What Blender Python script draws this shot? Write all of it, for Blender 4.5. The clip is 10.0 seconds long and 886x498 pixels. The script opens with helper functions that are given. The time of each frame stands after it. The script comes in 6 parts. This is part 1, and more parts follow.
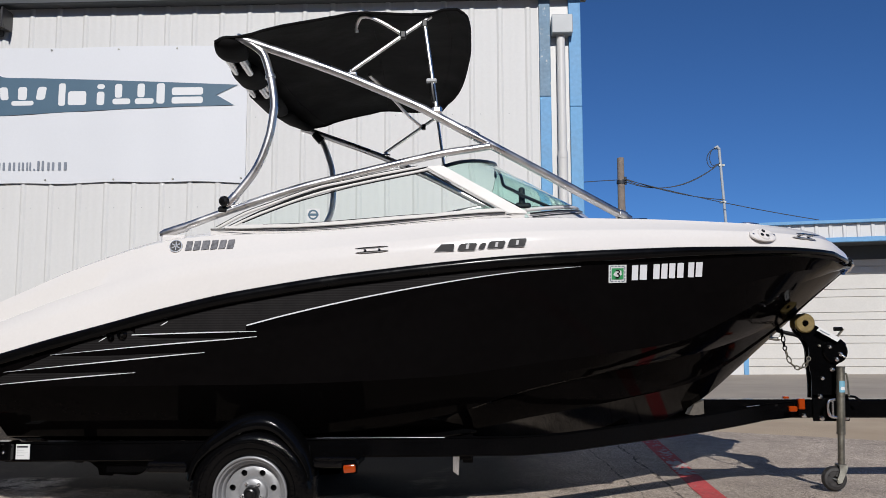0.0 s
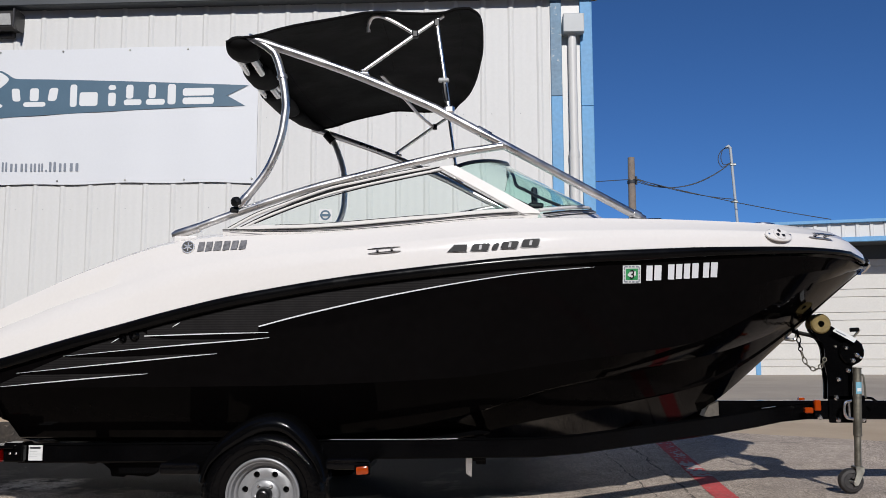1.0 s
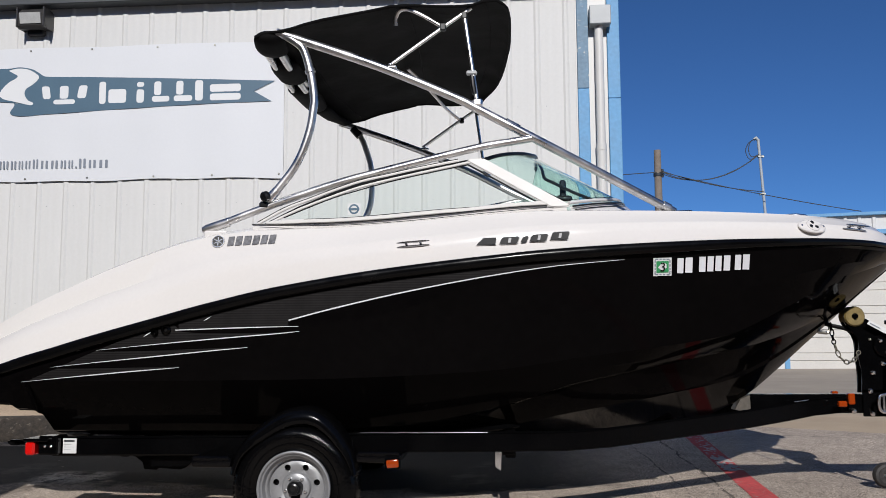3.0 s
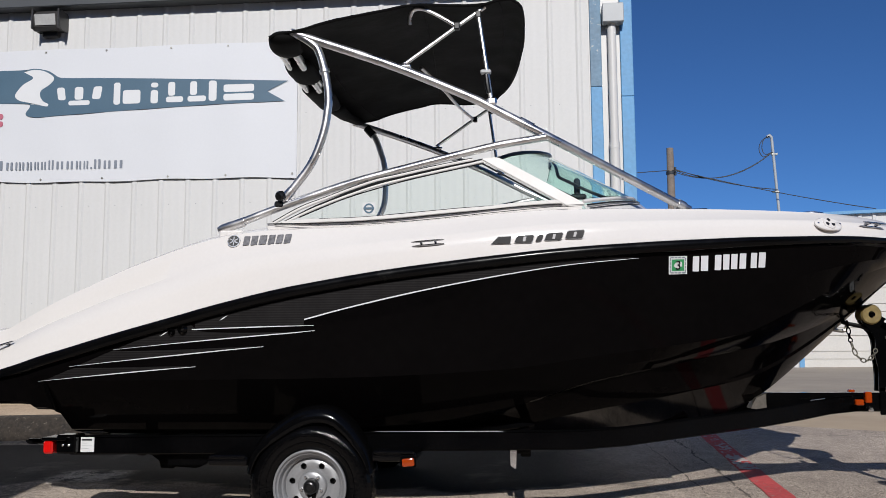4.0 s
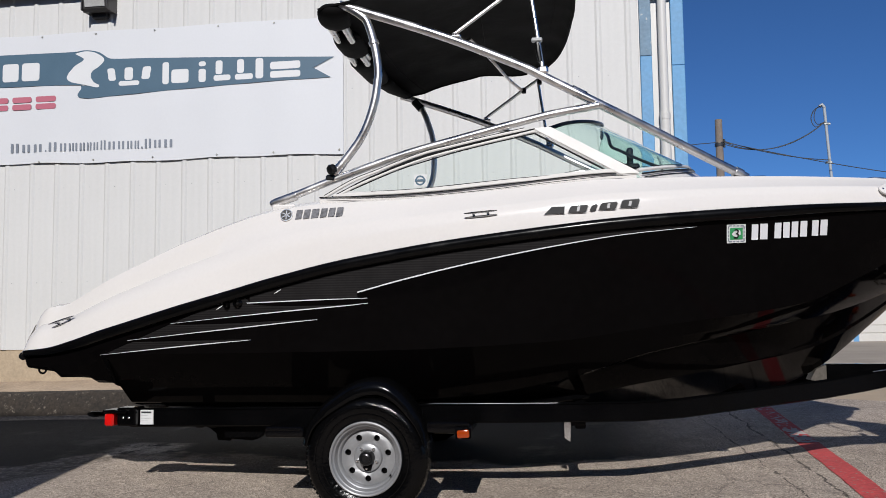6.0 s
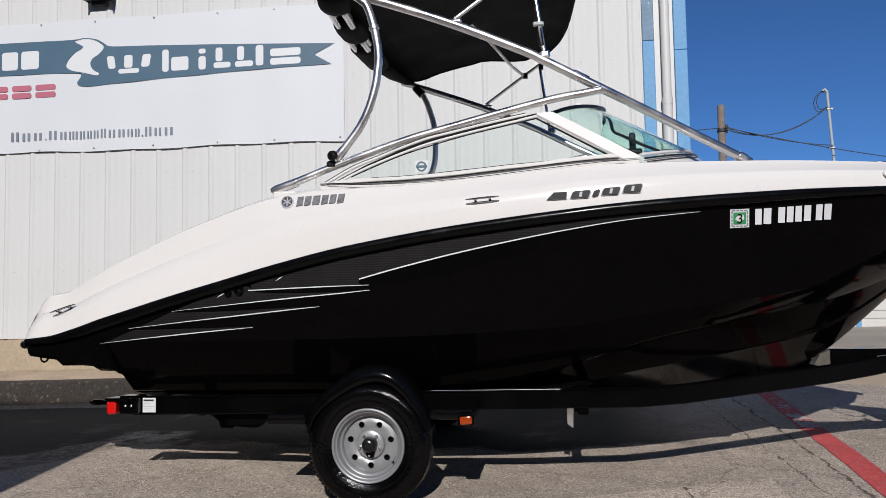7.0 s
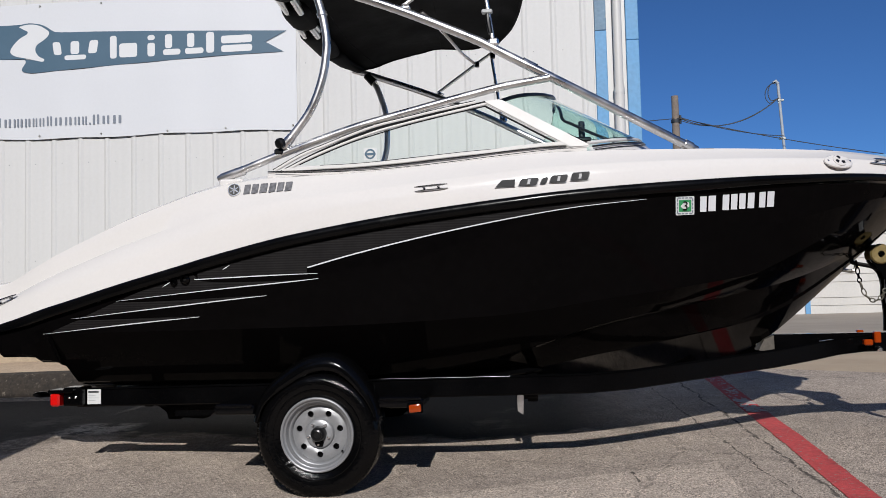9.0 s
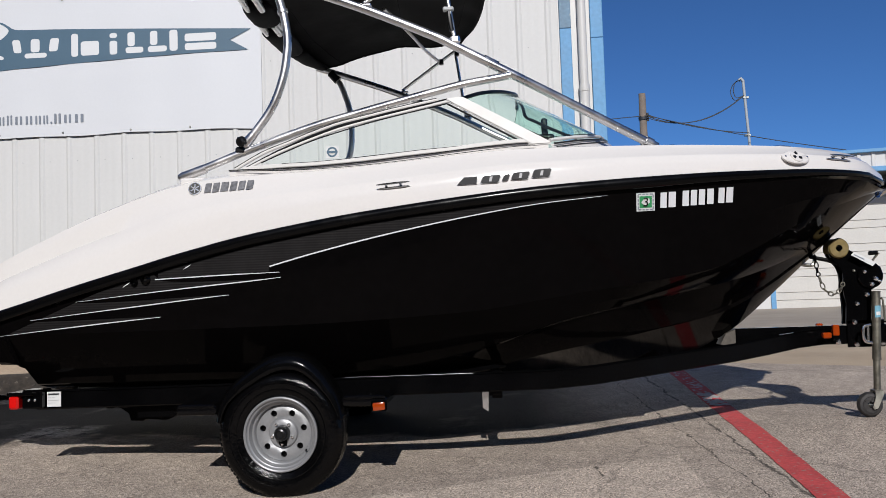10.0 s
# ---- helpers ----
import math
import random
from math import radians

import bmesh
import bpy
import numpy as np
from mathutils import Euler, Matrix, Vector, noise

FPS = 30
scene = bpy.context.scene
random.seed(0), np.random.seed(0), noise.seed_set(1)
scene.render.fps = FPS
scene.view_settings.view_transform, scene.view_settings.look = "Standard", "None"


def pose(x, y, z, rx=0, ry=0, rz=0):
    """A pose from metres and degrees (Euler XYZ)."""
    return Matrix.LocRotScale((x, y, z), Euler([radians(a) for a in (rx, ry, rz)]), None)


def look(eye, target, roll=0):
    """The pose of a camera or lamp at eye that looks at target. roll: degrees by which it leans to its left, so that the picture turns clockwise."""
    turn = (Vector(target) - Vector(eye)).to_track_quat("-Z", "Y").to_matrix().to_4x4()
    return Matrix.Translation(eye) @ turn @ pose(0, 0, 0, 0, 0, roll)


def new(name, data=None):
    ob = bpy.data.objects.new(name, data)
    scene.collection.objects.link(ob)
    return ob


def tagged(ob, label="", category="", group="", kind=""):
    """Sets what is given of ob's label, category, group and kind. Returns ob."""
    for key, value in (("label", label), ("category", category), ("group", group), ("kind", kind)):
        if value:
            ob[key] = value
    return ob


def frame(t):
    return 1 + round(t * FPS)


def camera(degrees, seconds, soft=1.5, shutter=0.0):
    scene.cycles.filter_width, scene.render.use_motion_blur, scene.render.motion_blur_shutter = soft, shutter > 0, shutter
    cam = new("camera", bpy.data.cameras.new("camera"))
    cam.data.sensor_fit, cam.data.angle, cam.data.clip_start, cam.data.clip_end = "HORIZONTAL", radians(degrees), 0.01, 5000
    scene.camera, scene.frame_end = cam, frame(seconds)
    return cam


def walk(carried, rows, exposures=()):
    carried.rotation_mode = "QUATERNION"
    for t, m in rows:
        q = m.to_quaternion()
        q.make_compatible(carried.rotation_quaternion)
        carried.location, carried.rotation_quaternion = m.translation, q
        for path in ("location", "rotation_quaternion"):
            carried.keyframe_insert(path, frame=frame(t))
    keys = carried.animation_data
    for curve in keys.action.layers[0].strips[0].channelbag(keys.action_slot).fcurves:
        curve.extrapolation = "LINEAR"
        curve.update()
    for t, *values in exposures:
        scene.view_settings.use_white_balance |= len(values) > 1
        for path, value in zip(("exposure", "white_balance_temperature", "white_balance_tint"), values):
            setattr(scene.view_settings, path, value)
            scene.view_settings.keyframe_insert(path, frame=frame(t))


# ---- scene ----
cam = camera(53.19, 10.0, soft=0.85)
PATH = [
    (0, 1.1923, -4.6866, 1.0599, 2.069, 6.650, 0.180),
    (0.5, 1.1775, -4.6583, 1.0665, 2.226, 6.640, 0.141),
    (1, 1.1739, -4.6604, 1.0655, 2.692, 6.656, 0.188),
    (1.5, 1.1653, -4.6557, 1.0665, 3.185, 6.569, 0.322),
    (2, 1.1594, -4.6508, 1.0666, 3.616, 6.386, 0.450),
    (2.5, 1.1553, -4.6544, 1.0635, 3.927, 6.323, 0.277),
    (2.7, 1.1511, -4.6523, 1.0614, 4.089, 6.304, 0.334),
    (3, 1.1485, -4.6526, 1.0601, 4.285, 6.312, 0.287),
    (3.25, 1.1469, -4.6525, 1.0599, 4.451, 6.351, 0.264),
    (3.5, 1.1446, -4.6522, 1.0600, 4.638, 6.373, 0.271),
    (3.8, 1.1391, -4.6516, 1.0596, 4.914, 6.317, 0.342),
    (4, 1.1316, -4.6593, 1.0594, 5.051, 6.252, 0.379),
    (4.5, 1.1213, -4.6504, 1.0572, 5.644, 6.031, 0.605),
    (5, 1.1069, -4.6447, 1.0485, 6.490, 5.635, 0.786),
    (5.5, 1.0954, -4.6373, 1.0405, 7.285, 5.163, 0.737),
    (5.7, 1.0864, -4.6350, 1.0338, 7.480, 5.107, 0.714),
    (6, 1.0795, -4.6316, 1.0308, 7.914, 4.829, 0.741),
    (6.25, 1.0764, -4.6291, 1.0312, 8.219, 4.560, 0.821),
    (6.5, 1.0756, -4.6260, 1.0317, 8.382, 4.308, 0.910),
    (6.8, 1.0774, -4.6202, 1.0290, 8.265, 4.099, 0.973),
    (7, 1.0770, -4.6093, 1.0252, 8.060, 4.031, 1.005),
    (7.5, 1.0850, -4.6030, 1.0154, 7.491, 3.791, 1.014),
    (8, 1.0959, -4.5993, 1.0107, 6.789, 3.564, 0.751),
    (8.5, 1.1115, -4.5956, 1.0115, 6.025, 3.409, 0.969),
    (9, 1.1305, -4.5932, 1.0109, 5.442, 3.361, 1.359),
    (9.5, 1.1535, -4.5866, 1.0089, 4.590, 3.273, 1.503),
    (10, 1.1777, -4.5898, 1.0054, 3.642, 3.201, 1.913),
]
walk(cam, [(t, pose(x, y, z, 90 + pitch, roll, yaw)) for t, x, y, z, yaw, pitch, roll in PATH])

# ---- light ----
SUN_TO = Vector((0.066, -1.0, 0.6135)).normalized()
sun_el = math.asin(SUN_TO.z)
sun_az = math.atan2(SUN_TO.x, SUN_TO.y)
world = bpy.data.worlds.new("sky")
scene.world = world
world.use_nodes = True
wn = world.node_tree
sky = wn.nodes.new("ShaderNodeTexSky")
sky.sky_type = "NISHITA"
sky.sun_disc = False
sky.sun_elevation, sky.sun_rotation = sun_el, sun_az
sky.altitude, sky.air_density, sky.dust_density, sky.ozone_density = 300, 0.6, 0.05, 4.0
deep = wn.nodes.new("ShaderNodeMix")
deep.data_type, deep.blend_type = "RGBA", "MULTIPLY"
deep.inputs[0].default_value, deep.inputs[7].default_value = 1.0, (0.58, 0.94, 1.30, 1)
wn.links.new(sky.outputs[0], deep.inputs[6])
wn.links.new(deep.outputs[2], wn.nodes["Background"].inputs[0])
wn.nodes["Background"].inputs[1].default_value = 0.0745
sun = new("sun", bpy.data.lights.new("sun", "SUN"))
sun.data.energy, sun.data.angle, sun.data.color = 5.0, radians(0.53), (0.992, 0.965, 0.937)
sun.matrix_world = look(SUN_TO * 60, (0, 0, 0))
scene.view_settings.exposure = -0.20


# ---- materials ----
def material(name, base, rough=0.5, metal=0.0, vary=0.12, grain=120.0, stain=3.0, bump=0.0, bump_scale=200.0, coat=0.0, rough_vary=0.1, random_piece=0.0, spec=0.5):
    """Principled surface with variation at two scales, fine relief and uneven gloss."""
    m = bpy.data.materials.new(name)
    m.use_nodes = True
    nt = m.node_tree
    p = nt.nodes["Principled BSDF"]
    tc = nt.nodes.new("ShaderNodeTexCoord")

    def noise_node(scale, detail=4.0):
        n = nt.nodes.new("ShaderNodeTexNoise")
        n.inputs["Scale"].default_value, n.inputs["Detail"].default_value = scale, detail
        nt.links.new(tc.outputs["Object"], n.inputs["Vector"])
        return n
    fine, broad = noise_node(grain), noise_node(stain, 6.0)
    add = nt.nodes.new("ShaderNodeMath")
    add.operation = "ADD"
    nt.links.new(fine.outputs["Fac"], add.inputs[0])
    nt.links.new(broad.outputs["Fac"], add.inputs[1])
    ramp = nt.nodes.new("ShaderNodeMapRange")
    ramp.inputs[1].default_value, ramp.inputs[2].default_value = 0.6, 1.4
    ramp.inputs[3].default_value, ramp.inputs[4].default_value = 1.0 - vary, 1.0 + vary
    nt.links.new(add.outputs[0], ramp.inputs[0])
    mul = nt.nodes.new("ShaderNodeMix")
    mul.data_type, mul.blend_type = "RGBA", "MULTIPLY"
    mul.inputs[0].default_value = 1.0
    mul.inputs[6].default_value = (*base, 1)
    value = ramp.outputs[0]
    if random_piece:
        info = nt.nodes.new("ShaderNodeObjectInfo")
        r2 = nt.nodes.new("ShaderNodeMapRange")
        r2.inputs[3].default_value, r2.inputs[4].default_value = 1 - random_piece, 1 + random_piece
        nt.links.new(info.outputs["Random"], r2.inputs[0])
        mm = nt.nodes.new("ShaderNodeMath")
        mm.operation = "MULTIPLY"
        nt.links.new(value, mm.inputs[0])
        nt.links.new(r2.outputs[0], mm.inputs[1])
        value = mm.outputs[0]
    nt.links.new(value, mul.inputs[7])
    nt.links.new(mul.outputs[2], p.inputs["Base Color"])
    rr = nt.nodes.new("ShaderNodeMapRange")
    rr.inputs[1].default_value, rr.inputs[2].default_value = 0.3, 0.7
    rr.inputs[3].default_value, rr.inputs[4].default_value = max(0.0, rough - rough_vary * rough), min(1.0, rough + rough_vary * rough)
    nt.links.new(broad.outputs["Fac"], rr.inputs[0])
    nt.links.new(rr.outputs[0], p.inputs["Roughness"])
    p.inputs["Metallic"].default_value = metal
    p.inputs["Coat Weight"].default_value = coat
    p.inputs["Coat Roughness"].default_value = 0.03
    p.inputs["Specular IOR Level"].default_value = spec
    if bump:
        b = nt.nodes.new("ShaderNodeBump")
        b.inputs["Strength"].default_value, b.inputs["Distance"].default_value = bump, 0.01
        n3 = noise_node(bump_scale, 6.0)
        nt.links.new(n3.outputs["Fac"], b.inputs["Height"])
        nt.links.new(b.outputs[0], p.inputs["Normal"])
    return m


def glass_material(name, tint, rough=0.0):
    m = bpy.data.materials.new(name)
    m.use_nodes = True
    p = m.node_tree.nodes["Principled BSDF"]
    p.inputs["Base Color"].default_value = (*tint, 1)
    p.inputs["Transmission Weight"].default_value = 1.0
    p.inputs["Roughness"].default_value = rough
    p.inputs["IOR"].default_value = 1.12
    return m


M_WHITE = material("white_gelcoat", (0.647, 0.624, 0.605), 0.16, vary=0.025, grain=60, stain=2, coat=0.25)
M_WHITEFRAME = material("white_powder_coat", (0.625, 0.61, 0.59), 0.5, vary=0.03, grain=60, stain=6)
M_BLACK = material("black_gelcoat", (0.0024, 0.0021, 0.0022), 0.075, vary=0.2, grain=20, stain=2.5, rough_vary=0.3, spec=0.021)
M_RUBBER = material("black_rubber", (0.0022, 0.0022, 0.0025), 0.32, spec=0.12, vary=0.25, grain=80, stain=6, bump=0.05)
M_RAIL = material("black_rail_vinyl", (0.0022, 0.0022, 0.0024), 0.2, spec=0.15, vary=0.25, grain=80, stain=6, bump=0.04, bump_scale=30, rough_vary=0.5)
M_TYRE = material("tyre_rubber", (0.0016, 0.0016, 0.0018), 0.15, spec=0.14, coat=0.06, vary=0.35, grain=60, stain=9, bump=0.3, bump_scale=55, rough_vary=0.6)
M_FRAME = material("black_trailer_paint", (0.0014, 0.0014, 0.0016), 0.18, spec=0.10, vary=0.3, grain=70, stain=5, bump=0.04, bump_scale=60, rough_vary=0.4)
M_FENDER = material("glossy_fender_paint", (0.0018, 0.0018, 0.002), 0.11, spec=0.16, vary=0.3, grain=70, stain=5, bump=0.09, bump_scale=30, rough_vary=0.6)
M_STEP = material("black_step_paint", (0.002, 0.002, 0.0024), 0.14, spec=0.22, vary=0.3, grain=70, stain=9, bump=0.2, bump_scale=120, rough_vary=0.4)
M_PLASTIC = material("black_plastic", (0.006, 0.006, 0.0065), 0.3, spec=0.35, vary=0.2)
M_ALU = material("brushed_aluminium", (0.71, 0.70, 0.69), 0.34, metal=1.0, vary=0.08, grain=300, stain=8, bump=0.02, bump_scale=500, rough_vary=0.35)
M_CHROME = material("polished_steel", (0.82, 0.81, 0.80), 0.24, metal=1.0, vary=0.06)
M_STEEL = material("galvanised_steel", (0.44, 0.43, 0.38), 0.38, metal=0.9, vary=0.25, grain=90, stain=14, bump=0.05, rough_vary=0.3)
M_RIM = material("silver_wheel_paint", (0.25, 0.253, 0.262), 0.36, metal=0.35, vary=0.08, grain=80, stain=7)
M_CANVAS = material("black_canvas", (0.003, 0.0029, 0.003), 0.8, spec=0.12, vary=0.3, grain=400, stain=5, bump=0.25, bump_scale=14)
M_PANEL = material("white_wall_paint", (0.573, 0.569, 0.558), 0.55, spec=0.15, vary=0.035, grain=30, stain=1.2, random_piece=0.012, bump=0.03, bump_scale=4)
M_BANNER = material("white_vinyl", (0.594, 0.604, 0.625), 0.5, vary=0.02, grain=40, stain=1.2, bump=0.1, bump_scale=3)
M_RIBBON = material("slate_blue_ink", (0.056, 0.112, 0.165), 0.5, vary=0.06, grain=60, stain=4)
M_LETTER = material("white_ink", (0.624, 0.632, 0.64), 0.5, vary=0.02)
M_GREYINK = material("grey_ink", (0.179, 0.203, 0.242), 0.5, vary=0.08)
M_PINK = material("red_ink", (0.429, 0.125, 0.172), 0.5, vary=0.06)
M_BLUE = material("blue_trim_paint", (0.117, 0.289, 0.499), 0.62, vary=0.16, grain=25, stain=3, bump=0.04, bump_scale=20)
M_OLDBLUE = material("faded_rusting_blue_paint", (0.15, 0.235, 0.32), 0.7, vary=0.25, grain=25, stain=4, bump=0.06, bump_scale=20)
M_CREAM = material("cream_pipe_paint", (0.546, 0.538, 0.523), 0.45, vary=0.05)
M_GREY = material("grey_box_paint", (0.328, 0.343, 0.351), 0.45, vary=0.06)
M_SOFFIT = material("dark_eave_and_shade", (0.05, 0.055, 0.06), 0.5, vary=0.15)
M_CONCRETE = material("tan_concrete", (0.37, 0.285, 0.205), 0.9, vary=0.3, grain=40, stain=3.5, bump=0.6, bump_scale=80)
M_KERB = material("dark_kerb_concrete", (0.028, 0.022, 0.017), 0.92, vary=0.75, grain=35, stain=7, bump=0.5, bump_scale=40)
M_UNSEEN_WALL = material("unseen_wall_brown", (0.10, 0.08, 0.065), 0.9, vary=0.25, grain=14, stain=0.8)
def chipped(m, scale, lo, hi, colour):
    """Adds pale chips of bare material to a surface."""
    nt = m.node_tree
    p = nt.nodes["Principled BSDF"]
    src = p.inputs["Base Color"].links[0].from_socket
    tc = nt.nodes.new("ShaderNodeTexCoord")
    n = nt.nodes.new("ShaderNodeTexNoise")
    n.inputs["Scale"].default_value, n.inputs["Detail"].default_value, n.inputs["Roughness"].default_value = scale, 8.0, 0.7
    nt.links.new(tc.outputs["Object"], n.inputs["Vector"])
    r = nt.nodes.new("ShaderNodeMapRange")
    r.inputs[1].default_value, r.inputs[2].default_value = lo, hi
    nt.links.new(n.outputs["Fac"], r.inputs[0])
    mx = nt.nodes.new("ShaderNodeMix")
    mx.data_type = "RGBA"
    nt.links.new(r.outputs[0], mx.inputs[0])
    nt.links.new(src, mx.inputs[6])
    mx.inputs[7].default_value = (*colour, 1)
    nt.links.new(mx.outputs[2], p.inputs["Base Color"])


chipped(M_OLDBLUE, 16.0, 0.60, 0.68, (0.50, 0.50, 0.48))
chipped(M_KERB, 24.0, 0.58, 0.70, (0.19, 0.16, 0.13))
M_WALLBASE = material("tan_base_concrete", (0.37, 0.295, 0.208), 0.9, vary=0.2, grain=40, stain=2.5, bump=0.2, bump_scale=60)
M_DOORSLAT = material("garage_slat_paint", (0.53, 0.512, 0.478), 0.45, vary=0.08, grain=30, stain=2, random_piece=0.02)
M_JACK = material("dull_galvanised_steel", (0.20, 0.188, 0.155), 0.42, metal=0.8, vary=0.3, grain=60, stain=14, bump=0.06, rough_vary=0.3)
M_TONGUE = material("dull_tongue_grey", (0.075, 0.066, 0.055), 0.6, metal=0.2, vary=0.4, grain=60, stain=18, bump=0.08)
M_WORN = material("worn_dark_plastic", (0.022, 0.020, 0.020), 0.6, vary=0.4, grain=50, stain=25, bump=0.2, bump_scale=60)
M_WOOD = material("weathered_pole_wood", (0.187, 0.148, 0.117), 0.9, vary=0.3, grain=60, stain=8, bump=0.3)
M_CABLE = material("cable_black", (0.02, 0.022, 0.026), 0.6, vary=0.1)
M_STRIPE = material("silver_white_vinyl", (0.612, 0.624, 0.65), 0.3, vary=0.03)
M_DECALGREY = material("graphite_decal", (0.012, 0.012, 0.014), 0.45, spec=0.15, vary=0.25, grain=30, stain=20)
M_SILVER = material("silver_vinyl", (0.312, 0.312, 0.32), 0.45, metal=0.0, vary=0.1)
M_DARKSILVER = material("dark_silver_vinyl", (0.15, 0.15, 0.16), 0.4, spec=0.2, vary=0.4, grain=60, stain=30)
# polished steel again, with shading put into a darker base colour
M_CLEAT = material("shaded_polished_steel", (0.34, 0.34, 0.35), 0.2, metal=1.0, vary=0.1)
M_GREEN = material("green_sticker", (0.023, 0.234, 0.078), 0.5, vary=0.1)
M_AMBER = material("amber_lens", (0.281, 0.035, 0.002), 0.18, vary=0.12, coat=0.4)
M_RED = material("red_lens", (0.546, 0.006, 0.005), 0.18, vary=0.12, coat=0.4)
M_ROLLER = material("yellowed_polyurethane", (0.17, 0.125, 0.045), 0.4, vary=0.25, grain=40, stain=20)
M_LABEL = material("white_label", (0.585, 0.593, 0.593), 0.5, vary=0.03)
M_BLUELABEL = material("light_blue_label", (0.14, 0.328, 0.429), 0.5, vary=0.1)
M_GLASS = glass_material("clear_green_glass", (0.915, 0.978, 0.957))
M_GLASS2 = glass_material("tinted_green_glass", (0.74, 0.93, 0.88))
M_LAMP = material("floodlight_glass", (0.39, 0.39, 0.382), 0.2, vary=0.15, grain=90, stain=12, coat=0.5)
M_BRONZE = material("dark_bronze_housing", (0.035, 0.033, 0.032), 0.4, vary=0.2)


def asphalt():
    """Worn lot surface: exposed aggregate, shade painted as a dark strip by the kerb, dusty and pale patches."""
    m = bpy.data.materials.new("worn_asphalt_with_shade")
    m.use_nodes = True
    nt = m.node_tree
    p = nt.nodes["Principled BSDF"]
    tc = nt.nodes.new("ShaderNodeTexCoord")

    def noise_node(scale, detail=5.0, rough=0.6):
        n = nt.nodes.new("ShaderNodeTexNoise")
        n.inputs["Scale"].default_value, n.inputs["Detail"].default_value, n.inputs["Roughness"].default_value = scale, detail, rough
        nt.links.new(tc.outputs["Object"], n.inputs["Vector"])
        return n

    def ranged(src, a, b, c, d, smooth=False):
        r = nt.nodes.new("ShaderNodeMapRange")
        r.interpolation_type = "SMOOTHSTEP" if smooth else "LINEAR"
        for i, v in enumerate((a, b, c, d)):
            r.inputs[i + 1].default_value = v
        nt.links.new(src, r.inputs[0])
        return r.outputs[0]

    def math_node(op, a, b):
        n = nt.nodes.new("ShaderNodeMath")
        n.operation = op
        for i, v in enumerate((a, b)):
            if isinstance(v, (int, float)):
                n.inputs[i].default_value = v
            else:
                nt.links.new(v, n.inputs[i])
        return n.outputs[0]

    def mix(fac, a, b):
        n = nt.nodes.new("ShaderNodeMix")
        n.data_type = "RGBA"
        nt.links.new(fac, n.inputs[0])
        for i, v in ((6, a), (7, b)):
            if isinstance(v, tuple):
                n.inputs[i].default_value = (*v, 1)
            else:
                nt.links.new(v, n.inputs[i])
        return n.outputs[2]
    sep = nt.nodes.new("ShaderNodeSeparateXYZ")
    nt.links.new(tc.outputs["Object"], sep.inputs[0])
    X, Y = sep.outputs[0], sep.outputs[1]
    stones = nt.nodes.new("ShaderNodeTexVoronoi")
    stones.inputs["Scale"].default_value = 140.0
    nt.links.new(tc.outputs["Object"], stones.inputs["Vector"])
    bw = nt.nodes.new("ShaderNodeRGBToBW")
    nt.links.new(stones.outputs["Color"], bw.inputs[0])
    stone = mix(ranged(bw.outputs[0], 0.22, 0.82, 0, 1), (0.170, 0.141, 0.118), (0.68, 0.572, 0.477))
    binder = mix(ranged(noise_node(260, 3, 0.7).outputs["Fac"], 0.40, 0.60, 0, 1), (0.155, 0.129, 0.109), (0.597, 0.50, 0.417))
    surface = mix(ranged(noise_node(14).outputs["Fac"], 0.4, 0.6, 0.45, 0.95), binder, stone)
    # worn hollows where the dark binder shows, and paler rubbed patches
    worn = ranged(noise_node(5.5, 8, 0.7).outputs["Fac"], 0.34, 0.66, 0.84, 1.12)
    broad = math_node("MULTIPLY", worn, ranged(noise_node(0.55, 6).outputs["Fac"], 0.3, 0.7, 0.80, 1.12))
    # cracks that wander beside the painted line, a joint across the lot, and a faint web
    wob = math_node("MULTIPLY", math_node("SUBTRACT", noise_node(4.2, 7, 0.7).outputs["Fac"], 0.5), 0.13)
    ragged = noise_node(9.0, 5).outputs["Fac"]

    def crack(run, across, at0, slope, half, depth):
        """Dark gap along the line across = at0 + slope * run, of uneven width."""
        d = math_node("SUBTRACT", math_node("ADD", across, wob), math_node("ADD", math_node("MULTIPLY", run, slope), at0))
        wide = math_node("MULTIPLY", ranged(ragged, 0.38, 0.62, 0.15, 1.0), half)
        return ranged(math_node("DIVIDE", math_node("ABSOLUTE", d, 0.0), wide), 0.5, 1.3, depth, 1.0)
    web = crack(Y, X, 2.391, -0.073, 0.007, 0.25)
    for args in ((Y, X, 2.578, -0.039, 0.016, 0.30), (X, Y, 4.683, -0.34, 0.012, 0.5), (X, Y, 1.16, -0.42, 0.005, 0.6)):
        web = math_node("MULTIPLY", web, crack(*args))
    short = math_node("MULTIPLY", ranged(Y, 0.16, 0.20, 0, 1), ranged(Y, 0.40, 0.44, 1, 0))
    nick = crack(Y, X, 1.72, -0.166, 0.012, 0.25)
    web = math_node("MULTIPLY", web, math_node("MAXIMUM", nick, math_node("SUBTRACT", 1.0, short)))
    cells = nt.nodes.new("ShaderNodeTexVoronoi")
    cells.feature, cells.inputs["Scale"].default_value = "DISTANCE_TO_EDGE", 0.4
    bent = nt.nodes.new("ShaderNodeVectorMath")
    bent.operation = "MULTIPLY_ADD"
    nt.links.new(noise_node(2.6, 6, 0.65).outputs["Color"], bent.inputs[0])
    bent.inputs[1].default_value = (0.4, 0.4, 0.0)
    nt.links.new(tc.outputs["Object"], bent.inputs[2])
    nt.links.new(bent.outputs[0], cells.inputs["Vector"])
    web = math_node("MULTIPLY", web, ranged(cells.outputs["Distance"], 0.001, 0.003, 0.7, 1.0))
